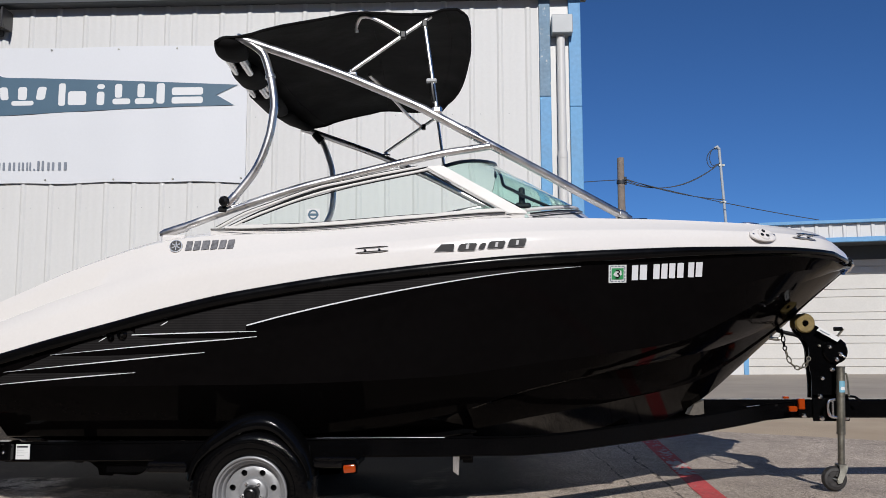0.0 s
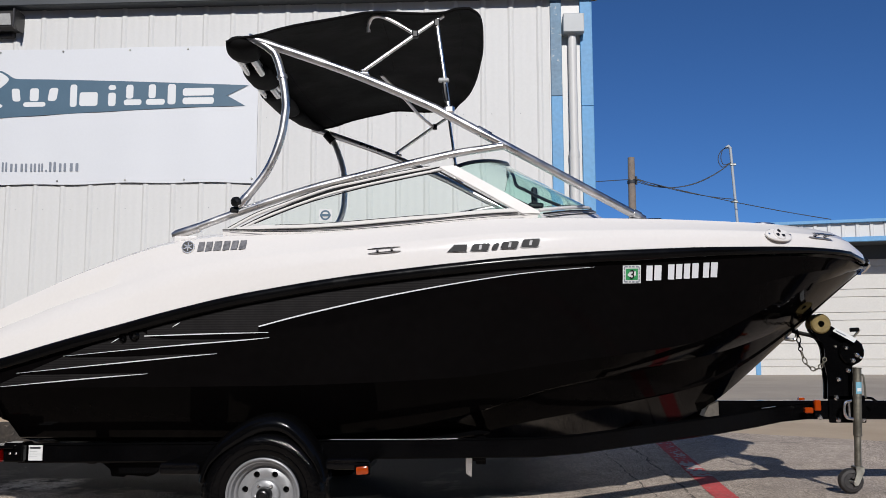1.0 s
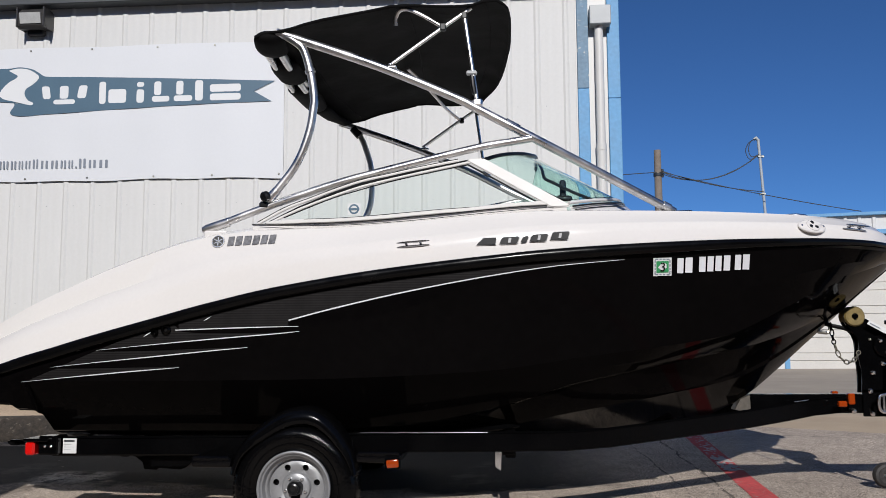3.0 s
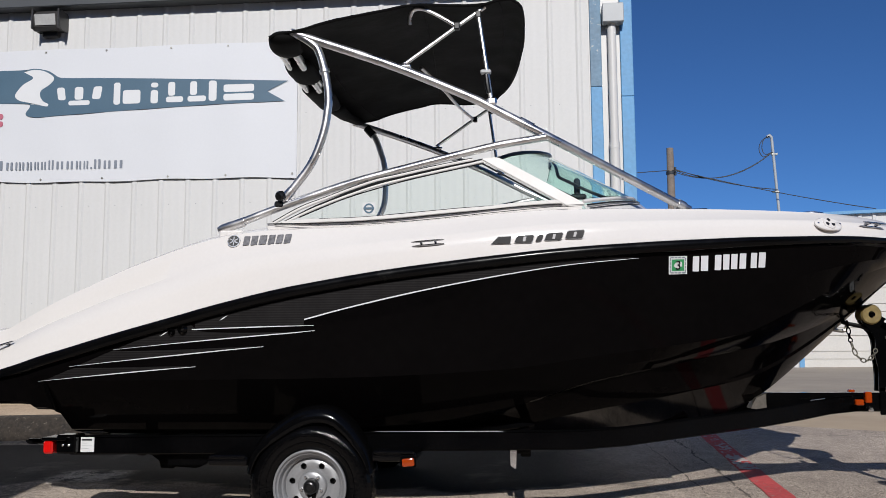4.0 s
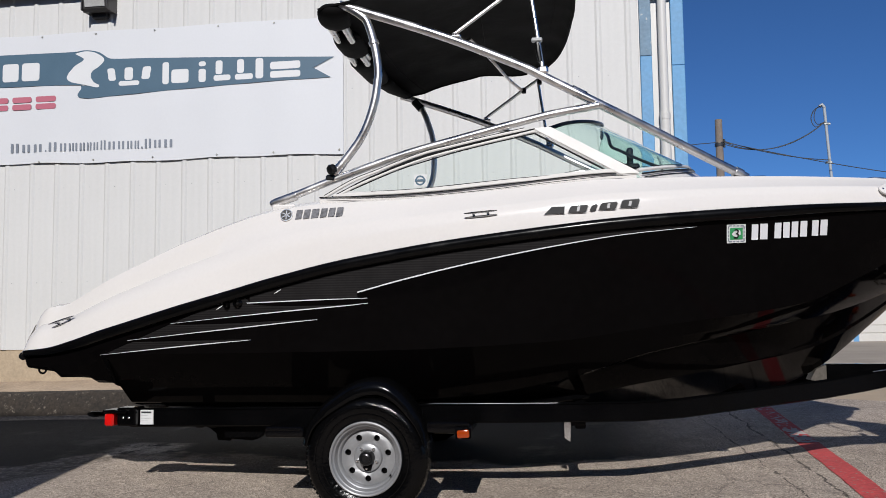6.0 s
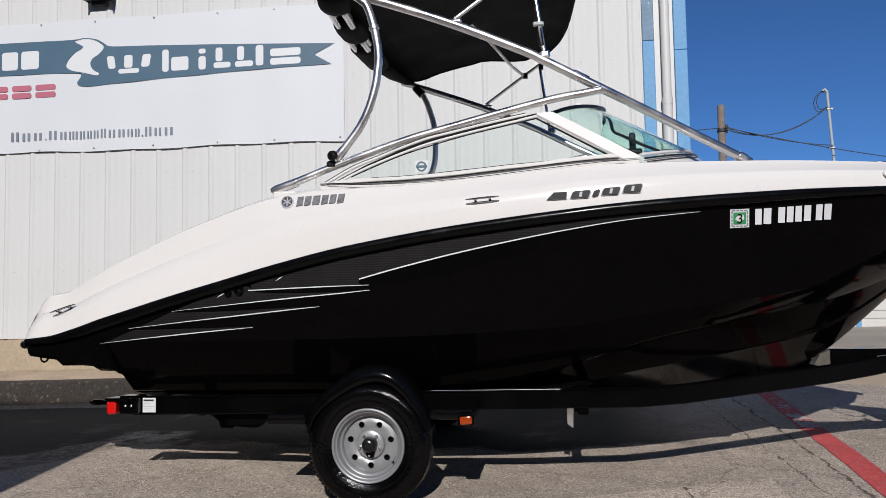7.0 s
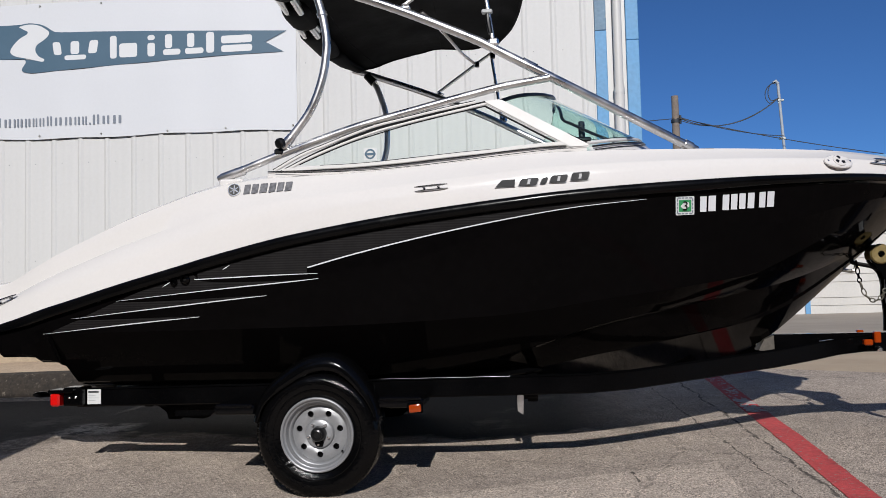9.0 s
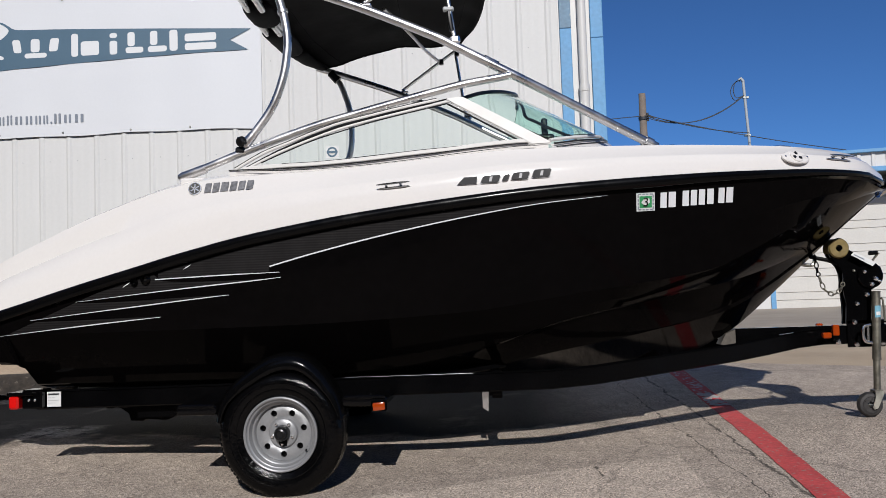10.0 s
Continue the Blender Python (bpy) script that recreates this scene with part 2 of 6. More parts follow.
    # older, paler slab in front of a ragged edge
    slab = math_node("ADD", math_node("SUBTRACT", Y, math_node("MULTIPLY", X, 0.33)), wob)
    web = math_node("MULTIPLY", web, ranged(math_node("MAXIMUM", slab, math_node("MULTIPLY", math_node("SUBTRACT", X, 2.32), 1.0)), -0.165, -0.145, 1.28, 1.0))
    broad = math_node("MULTIPLY", broad, web)
    tint = nt.nodes.new("ShaderNodeMix")
    tint.data_type, tint.blend_type = "RGBA", "MULTIPLY"
    tint.inputs[0].default_value = 1
    nt.links.new(surface, tint.inputs[6])
    nt.links.new(broad, tint.inputs[7])
    surface = tint.outputs[2]
    # shade under and behind the boat, painted as a darker strip to the kerb
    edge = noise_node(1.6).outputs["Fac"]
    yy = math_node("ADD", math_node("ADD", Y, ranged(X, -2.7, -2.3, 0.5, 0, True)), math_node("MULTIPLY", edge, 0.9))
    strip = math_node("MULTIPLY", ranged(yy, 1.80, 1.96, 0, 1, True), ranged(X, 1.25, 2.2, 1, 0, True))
    # ragged paler patch on the ground near the stern
    near_patch = math_node("MULTIPLY", ranged(math_node("ABSOLUTE", math_node("SUBTRACT", Y, 1.60), 0.0), 0.10, 0.30, 1, 0, True), math_node("MULTIPLY", ranged(X, -1.66, -1.82, 0, 1, True), ranged(X, -2.35, -2.12, 0, 1, True)))
    pale_patch = math_node("MULTIPLY", near_patch, ranged(noise_node(5.5, 8, 0.75).outputs["Fac"], 0.40, 0.56, 0, 1, True))
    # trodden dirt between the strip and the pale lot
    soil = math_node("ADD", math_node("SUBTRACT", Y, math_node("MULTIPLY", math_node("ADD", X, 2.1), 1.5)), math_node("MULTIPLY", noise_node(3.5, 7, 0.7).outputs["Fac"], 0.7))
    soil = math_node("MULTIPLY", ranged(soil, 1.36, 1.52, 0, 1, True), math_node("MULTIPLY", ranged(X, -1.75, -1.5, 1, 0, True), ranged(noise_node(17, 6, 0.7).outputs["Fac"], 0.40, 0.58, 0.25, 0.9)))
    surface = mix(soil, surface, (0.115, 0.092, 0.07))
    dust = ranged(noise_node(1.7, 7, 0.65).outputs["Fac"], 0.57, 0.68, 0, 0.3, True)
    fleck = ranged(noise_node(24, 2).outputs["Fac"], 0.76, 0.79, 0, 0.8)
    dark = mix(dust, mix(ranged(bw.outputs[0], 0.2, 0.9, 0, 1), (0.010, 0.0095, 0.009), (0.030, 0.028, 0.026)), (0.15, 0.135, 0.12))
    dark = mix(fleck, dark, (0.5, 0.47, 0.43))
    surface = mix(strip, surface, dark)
    surface = mix(pale_patch, surface, mix(ranged(bw.outputs[0], 0.2, 0.9, 0, 1), (0.30, 0.27, 0.24), (0.62, 0.57, 0.51)))
    gutter = math_node("MULTIPLY", ranged(math_node("ADD", Y, math_node("MULTIPLY", edge, 0.12)), 3.66, 3.72, 0, 1, True), ranged(X, 1.9, 2.2, 1, 0))
    surface = mix(gutter, surface, mix(ranged(noise_node(30, 5).outputs["Fac"], 0.35, 0.65, 0, 1), (0.10, 0.085, 0.07), (0.34, 0.29, 0.235)))
    # smoother concrete apron beyond the gutter line and past the building's corner
    apron = math_node("MULTIPLY", ranged(math_node("ADD", Y, math_node("MULTIPLY", X, 0.54)), 5.87, 5.90, 0, 1), ranged(X, 1.9, 2.0, 0, 1))
    concrete = mix(ranged(noise_node(1.1, 6).outputs["Fac"], 0.3, 0.7, 0, 1), (0.395, 0.308, 0.219), (0.49, 0.393, 0.286))
    concrete = mix(ranged(Y, 6.0, 8.0, 0, 1, True), concrete, mix(ranged(noise_node(0.8, 6).outputs["Fac"], 0.3, 0.7, 0, 1), (0.30, 0.262, 0.222), (0.38, 0.33, 0.275)))
    surface = mix(apron, surface, concrete)
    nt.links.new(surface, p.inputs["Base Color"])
    p.inputs["Roughness"].default_value = 0.93
    p.inputs["Specular IOR Level"].default_value = 0.3
    b = nt.nodes.new("ShaderNodeBump")
    b.inputs["Strength"].default_value, b.inputs["Distance"].default_value = 0.6, 0.006
    nt.links.new(math_node("ADD", noise_node(150).outputs["Fac"], stones.outputs["Distance"]), b.inputs["Height"])
    nt.links.new(b.outputs[0], p.inputs["Normal"])
    return m


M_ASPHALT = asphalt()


def road_paint():
    m = material("worn_red_road_paint", (0.47, 0.062, 0.062), 0.85, vary=0.35, grain=40, stain=5, bump=0.4, bump_scale=120)
    nt = m.node_tree
    p = nt.nodes["Principled BSDF"]
    src = p.inputs["Base Color"].links[0].from_socket
    tc = nt.nodes.new("ShaderNodeTexCoord")
    n = nt.nodes.new("ShaderNodeTexNoise")
    n.inputs["Scale"].default_value, n.inputs["Detail"].default_value = 38.0, 8.0
    nt.links.new(tc.outputs["Object"], n.inputs["Vector"])
    r = nt.nodes.new("ShaderNodeMapRange")
    r.inputs[1].default_value, r.inputs[2].default_value = 0.60, 0.70
    nt.links.new(n.outputs["Fac"], r.inputs[0])
    mx = nt.nodes.new("ShaderNodeMix")
    mx.data_type = "RGBA"
    nt.links.new(r.outputs[0], mx.inputs[0])
    nt.links.new(src, mx.inputs[6])
    mx.inputs[7].default_value = (0.26, 0.22, 0.19, 1)
    nt.links.new(mx.outputs[2], p.inputs["Base Color"])
    return m


M_REDPAINT = road_paint()
M_WHITEPAINT = material("worn_white_road_paint", (0.406, 0.367, 0.351), 0.85, vary=0.35, grain=40, stain=9, bump=0.4, bump_scale=120)


# ---- mesh helpers ----
def finish(bm, angle=32.0):
    """Smooth shading with sharp edges past the angle."""
    bmesh.ops.recalc_face_normals(bm, faces=bm.faces[:])
    for f in bm.faces:
        f.smooth = True
    for e in bm.edges:
        if len(e.link_faces) == 2 and e.calc_face_angle(0) > radians(angle):
            e.smooth = False
    return bm


def part(name, bm, mat, parent=None, label="", angle=32.0):
    """Links a bmesh as one mesh object, under a thing or a part."""
    finish(bm, angle)
    me = bpy.data.meshes.new(name)
    bm.to_mesh(me)
    bm.free()
    me.materials.append(mat)
    ob = new(name, me)
    if parent is not None:
        ob.parent = parent
    if label:
        ob["label"] = label
    return ob


def thing(name, label, category, group="", at=(0, 0, 0)):
    ob = new(name)
    ob.empty_display_size = 0.1
    ob.location = at
    return tagged(ob, label, category, group)


def add_box(bm, lo, hi, bevel=0.0, m=None, seg=1):
    c = [(a + b) / 2 for a, b in zip(lo, hi)]
    s = [abs(b - a) for a, b in zip(lo, hi)]
    g = bmesh.ops.create_cube(bm, size=1.0)["verts"]
    for v in g:
        v.co = Vector((v.co.x * s[0] + c[0], v.co.y * s[1] + c[1], v.co.z * s[2] + c[2]))
    if bevel:
        es = list({e for v in g for e in v.link_edges})
        r = bmesh.ops.bevel(bm, geom=es, offset=bevel, segments=seg, affect="EDGES", profile=0.5)
        g = list({v for f in r["faces"] for v in f.verts} | {v for v in g if v.is_valid})
    if m is not None:
        bmesh.ops.transform(bm, matrix=m, verts=[v for v in g if v.is_valid])
    return g


def box(lo, hi, bevel=0.0, m=None, seg=1):
    bm = bmesh.new()
    add_box(bm, lo, hi, bevel, m, seg)
    return bm


def smooth_path(pts, n=8):
    """Catmull-Rom through the points."""
    p = [Vector(q) for q in pts]
    p = [p[0] * 2 - p[1]] + p + [p[-1] * 2 - p[-2]]
    out = []
    for i in range(1, len(p) - 2):
        for k in range(n):
            u = k / n
            a, b, c, d = p[i - 1], p[i], p[i + 1], p[i + 2]
            out.append(0.5 * (2 * b + (c - a) * u + (2 * a - 5 * b + 4 * c - d) * u * u + (3 * b - a - 3 * c + d) * u ** 3))
    out.append(p[-2])
    return out


def add_tube(bm, pts, r, seg=14, cap=True, squash=1.0):
    """A tube along points; r may be a list."""
    pts = [Vector(q) for q in pts]
    rings = []
    up = None
    for i, q in enumerate(pts):
        t = (pts[min(i + 1, len(pts) - 1)] - pts[max(i - 1, 0)]).normalized()
        if up is None:
            ref = Vector((0, 0, 1)) if abs(t.z) < 0.9 else Vector((1, 0, 0))
            up = (ref - t * ref.dot(t)).normalized()
        else:
            up = (up - t * up.dot(t)).normalized()
        side = t.cross(up)
        rr = r[i] if isinstance(r, (list, tuple)) else r
        rings.append([bm.verts.new(q + (up * math.cos(a) * squash + side * math.sin(a)) * rr) for a in [2 * math.pi * k / seg for k in range(seg)]])
    for a, b in zip(rings, rings[1:]):
        for k in range(seg):
            bm.faces.new((a[k], a[(k + 1) % seg], b[(k + 1) % seg], b[k]))
    if cap:
        bm.faces.new(rings[0][::-1])
        bm.faces.new(rings[-1])
    return rings


def tube(pts, r, seg=14, cap=True, squash=1.0):
    bm = bmesh.new()
    add_tube(bm, pts, r, seg, cap, squash)
    return bm


def add_lathe(bm, prof, seg=48, m=None, close=False):
    """Turns a profile of (radius, depth) round the local Y axis."""
    rings = []
    for r, d in prof:
        rings.append([bm.verts.new((r * math.cos(a), d, r * math.sin(a))) for a in [2 * math.pi * k / seg for k in range(seg)]])
    pairs = list(zip(rings, rings[1:])) + ([(rings[-1], rings[0])] if close else [])
    for a, b in pairs:
        for k in range(seg):
            bm.faces.new((a[k], a[(k + 1) % seg], b[(k + 1) % seg], b[k]))
    if not close:
        for ring in (rings[0], rings[-1]):
            bm.faces.new(ring)
    if m is not None:
        bmesh.ops.transform(bm, matrix=m, verts=[v for g in rings for v in g])
    return rings


def lathe(prof, seg=48, m=None, close=False):
    bm = bmesh.new()
    add_lathe(bm, prof, seg, m, close)
    return bm


def loft(rows, closed=False):
    """A surface through rows of points."""
    bm = bmesh.new()
    vs = [[bm.verts.new(q) for q in row] for row in rows]
    for a, b in zip(vs, vs[1:]):
        n = len(a)
        for k in range(n if closed else n - 1):
            f = [a[k], a[(k + 1) % n], b[(k + 1) % n], b[k]]
            bm.faces.new(f)
    bmesh.ops.remove_doubles(bm, verts=bm.verts[:], dist=0.0004)
    return bm


def prism(outline, y0, y1):
    """A plate: an outline in x and z, between two depths."""
    bm = bmesh.new()
    a = [bm.verts.new((x, y0, z)) for x, z in outline]
    b = [bm.verts.new((x, y1, z)) for x, z in outline]
    bm.faces.new(a)
    bm.faces.new(b[::-1])
    n = len(a)
    for k in range(n):
        bm.faces.new((a[k], b[k], b[(k + 1) % n], a[(k + 1) % n]))
    return bm


def frame_from(x, y, z):
    return Matrix.Translation((x, y, z))


def lerp_table(table):
    xs, vs = [r[0] for r in table], [r[1] for r in table]
    return lambda x: float(np.interp(x, xs, vs))


def spline_table(table):
    """Monotone cubic through (x, value) rows."""
    xs, ys = np.array([r[0] for r in table], float), np.array([r[1] for r in table], float)
    h, d = np.diff(xs), np.diff(ys) / np.diff(xs)
    mm = np.zeros(len(xs))
    mm[0], mm[-1] = d[0], d[-1]
    for i in range(1, len(xs) - 1):
        if d[i - 1] * d[i] > 0:
            w1, w2 = 2 * h[i] + h[i - 1], h[i] + 2 * h[i - 1]
            mm[i] = (w1 + w2) / (w1 / d[i - 1] + w2 / d[i])

    def value(x):
        x = min(max(x, xs[0]), xs[-1])
        i = int(min(max(np.searchsorted(xs, x) - 1, 0), len(xs) - 2))
        u = (x - xs[i]) / h[i]
        return float((2 * u ** 3 - 3 * u * u + 1) * ys[i] + (u ** 3 - 2 * u * u + u) * h[i] * mm[i] + (3 * u * u - 2 * u ** 3) * ys[i + 1] + (u ** 3 - u * u) * h[i] * mm[i + 1])
    return value


# ---- ground ----
def ground_z(x, y):
    """The lot rises towards the building and towards the tongue end, then runs level."""
    gx = 0.021 * 8.0 * math.tanh(x / 8.0)
    v = y - 0.08
    gy = 0.0589 * (v if v < 4.0 else 4.0 + (v - 4.0) * 0.16) if v > -7 else 0.0589 * (-7 + (v + 7) * 0.05)
    if y > 16:
        gy = 0.0589 * (4.0 + 11.92 * 0.16)
    # raised towards the stern, lowered by the wheel, to fit the rail's shadow in view
    k = min(1.0, max(0.0, (3.4 - y) / 1.6)) * min(1.0, max(0.0, (y + 2.5) / 2.0))
    swell = 0.105 * (1 - math.exp(-max(0.0, -x - 0.05) ** 1.35 / 1.0)) * k - 0.011 * math.exp(-((x - 0.75) / 0.3) ** 2) * k
    # local bump added so the jack wheel touches down as the camera sees it
    mound = 0.063 * math.exp(-((x - 3.45) / 0.45) ** 2 - ((y - 1.06) / 0.5) ** 2)
    return gx + gy + mound + swell


def build_ground():
    xs = sorted(set([-400, -150, -60, -30] + list(np.arange(-16, 16.01, 0.5)) + [round(v, 2) for v in np.arange(-2.5, 4.7, 0.1)] + [24, 40, 80, 160, 400]))
    ys = sorted(set([-400, -150, -60, -30, -18] + list(np.arange(-12, 18.01, 0.5)) + [round(v, 2) for v in np.arange(-0.3, 2.5, 0.1)] + [3.88, 24, 40, 80, 160, 500]))
    rows = [[(x, y, ground_z(x, y)) for x in xs] for y in ys]
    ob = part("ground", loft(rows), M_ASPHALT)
    return tagged(ob, "worn grey asphalt and concrete parking lot", "ground", kind="structure")


ground = build_ground()


# ---- the metal building behind ----
WALL = Matrix.Translation((0, 4.604, 0)) @ pose(0, 0, 0, 0, 0, -0.26)
EAVE, U0, U1 = 5.03, -9.2, 1.905


def build_wall():
    wall = part("wall_back", box((U0 - 0.3, 0.03, 0.30), (2.30, 0.24, 5.18)), M_PANEL)
    wall.matrix_world = WALL
    tagged(wall, "white corrugated metal wall of a warehouse", "wall", kind="structure")
    # one panel three ribs wide: tall trapezoid ribs with two shallow swages between them
    rib = 0.305
    prof = []
    for k in range(3):
        c = k * rib
        prof += [(c - 0.004, -0.0), (c + 0.018, -0.013), (c + 0.044, -0.013), (c + 0.066, 0.0),
                 (c + 0.120, 0.0), (c + 0.132, -0.0014), (c + 0.164, -0.0014), (c + 0.176, 0.0),
                 (c + 0.208, 0.0), (c + 0.220, -0.0014), (c + 0.252, -0.0014), (c + 0.264, 0.0)]
    prof.append((3 * rib, 0.0))
    bm = loft([[(x, y, z) for x, y in prof] for z in (0.80, 1.6, 2.8, 4.0, EAVE)])
    finish(bm, 10)
    me = bpy.data.meshes.new("wall_panel")
    bm.to_mesh(me)
    bm.free()
    me.materials.append(M_PANEL)
    n = 0
    u = -4.615 - 0.031 - 0.915 * 5
    while u + 0.915 < U1 + 0.02:
        ob = new("wall_panel", me)
        ob.parent = wall
        ob.location = (u, 0.0, 0.002 * (n % 2))
        u, n = u + 0.915, n + 1
    # narrow closing panel beside the corner trim
    cut = [q for q in prof if q[0] <= U1 - u] + [(U1 - u, 0.0)]
    part("wall_panel", loft([[(u + x, y, z) for x, y in cut] for z in (0.80, 2.8, EAVE)]), M_PANEL, wall, angle=10)
    # screws along girt lines
    bm = bmesh.new()
    for z in (1.55, 2.62, 3.6):
        u = -4.615 + 0.09 - 0.915 * 5
        while u < 1.8:
            add_lathe(bm, [(0.005, 0.0), (0.005, -0.003), (0.002, -0.005)], 8, frame_from(u, 0.0, z))
            u += 0.305
    s = part("screws", bm, M_GREY, wall)
    s["kind"] = "stuff"
    # concrete base under the sheeting
    base = part("trim_base", box((U0, 0.01, 0.05), (2.33, 0.20, 0.82), 0.01), M_WALLBASE)
    base.matrix_world = WALL
    tagged(base, "tan painted concrete base below the metal wall", "wall base", kind="structure")
    # corner: two blue trims with a plain strip between
    strip = part("wall_corner_strip", box((1.89, -0.01, 0.4), (2.28, 0.10, EAVE)), M_CREAM)
    strip.matrix_world = WALL
    tagged(strip, "plain white corner strip of the metal wall", "wall", kind="structure")
    for u0, u1, d, cut in ((1.905, 2.025, -0.045, 3.77), (2.222, 2.352, -0.05, 3.655)):
        for z0, z1 in ((0.42, cut), (cut + 0.003, EAVE + 0.1)):
            faded = u0 < 2.0 and z0 > 2.0
            t = part("trim", box((u0, d, z0), (u1, 0.16, z1), 0.006), M_OLDBLUE if faded else M_BLUE)
            t.matrix_world = WALL
            tagged(t, "faded grey-blue corner trim with flaking paint" if faded else "sky-blue painted metal corner trim", "trim", kind="structure")
    side = part("wall_side", box((2.16, 0.10, 0.1), (2.325, 14.0, 5.18)), M_PANEL)
    side.matrix_world = WALL
    tagged(side, "white metal side wall of the warehouse", "wall", kind="structure")
    eave = part("trim_eave", box((U0, -0.16, 4.865), (2.43, 0.10, 5.12), 0.01), M_SOFFIT)
    eave.matrix_world = WALL
    tagged(eave, "dark metal eave gutter above the white wall", "eave", kind="structure")
    roof = part("roof", box((U0, -0.18, 5.10), (2.43, 14.0, 5.22)), M_BLUE)
    roof.matrix_world = WALL
    tagged(roof, "blue metal roof edge of the warehouse", "roof", kind="structure")


build_wall()


def build_downspout():
    d = thing("downspout", "cream painted round downspout on the wall corner", "downspout")
    d.matrix_world = WALL
    part("pipe", tube([(2.133, -0.07, 0.45), (2.133, -0.07, 3.13)], 0.052, 20), M_CREAM, d)
    part("pipe", tube([(2.133, -0.07, 3.1), (2.133, -0.07, 4.44)], 0.046, 20), M_CREAM, d)
    part("sleeve", tube([(2.133, -0.07, 3.09), (2.133, -0.07, 3.16)], 0.055, 20), M_CREAM, d)
    part("collector_box", box((2.035, -0.17, 4.432), (2.255, 0.0, 4.635), 0.006), M_GREY, d, "grey sheet-metal collector box")
    part("strap", box((2.083, -0.118, 2.2), (2.183, -0.02, 2.235), 0.004), M_CREAM, d)


build_downspout()


def build_floodlight():
    f = thing("floodlight", "dark bronze wall-mounted floodlight with a glass front", "floodlight")
    f.matrix_world = WALL @ frame_from(-4.085, 0, 4.70) @ Matrix.Diagonal((0.80, 0.85, 0.80, 1))
    prof = [(-0.0, 0.13), (-0.16, 0.15), (-0.25, 0.06), (-0.22, -0.10), (-0.17, -0.135), (0.0, -0.11)]
    rows = [[(u * s, y, z) for y, z in prof] for u, s in ((-0.205, 1), (-0.19, 1), (0.19, 1), (0.205, 1))]
    bm = loft(rows, closed=True)
    for e in (0, -1):
        bm.faces.new([bm.verts.new(q) for q in rows[e]])
    bmesh.ops.remove_doubles(bm, verts=bm.verts[:], dist=0.0005)
    part("housing", bm, M_BRONZE, f)
    bm = prism([(-0.15, -0.075), (0.15, -0.075), (0.15, 0.075), (-0.15, 0.075)], -0.006, 0.006)
    bmesh.ops.transform(bm, matrix=frame_from(0, -0.243, -0.005) @ pose(0, 0, 0, 11, 0, 0), verts=bm.verts)
    part("lens", bm, M_LAMP, f, "clear glass lens")
    part("wall_bracket", box((-0.13, -0.09, -0.19), (0.10, 0.0, -0.10), 0.012), M_BRONZE, f)
    for x in (-0.19, 0.19):
        part("side_rib", box((x - 0.012, -0.255, -0.13), (x + 0.012, -0.02, 0.15), 0.006), M_BRONZE, f)


build_floodlight()


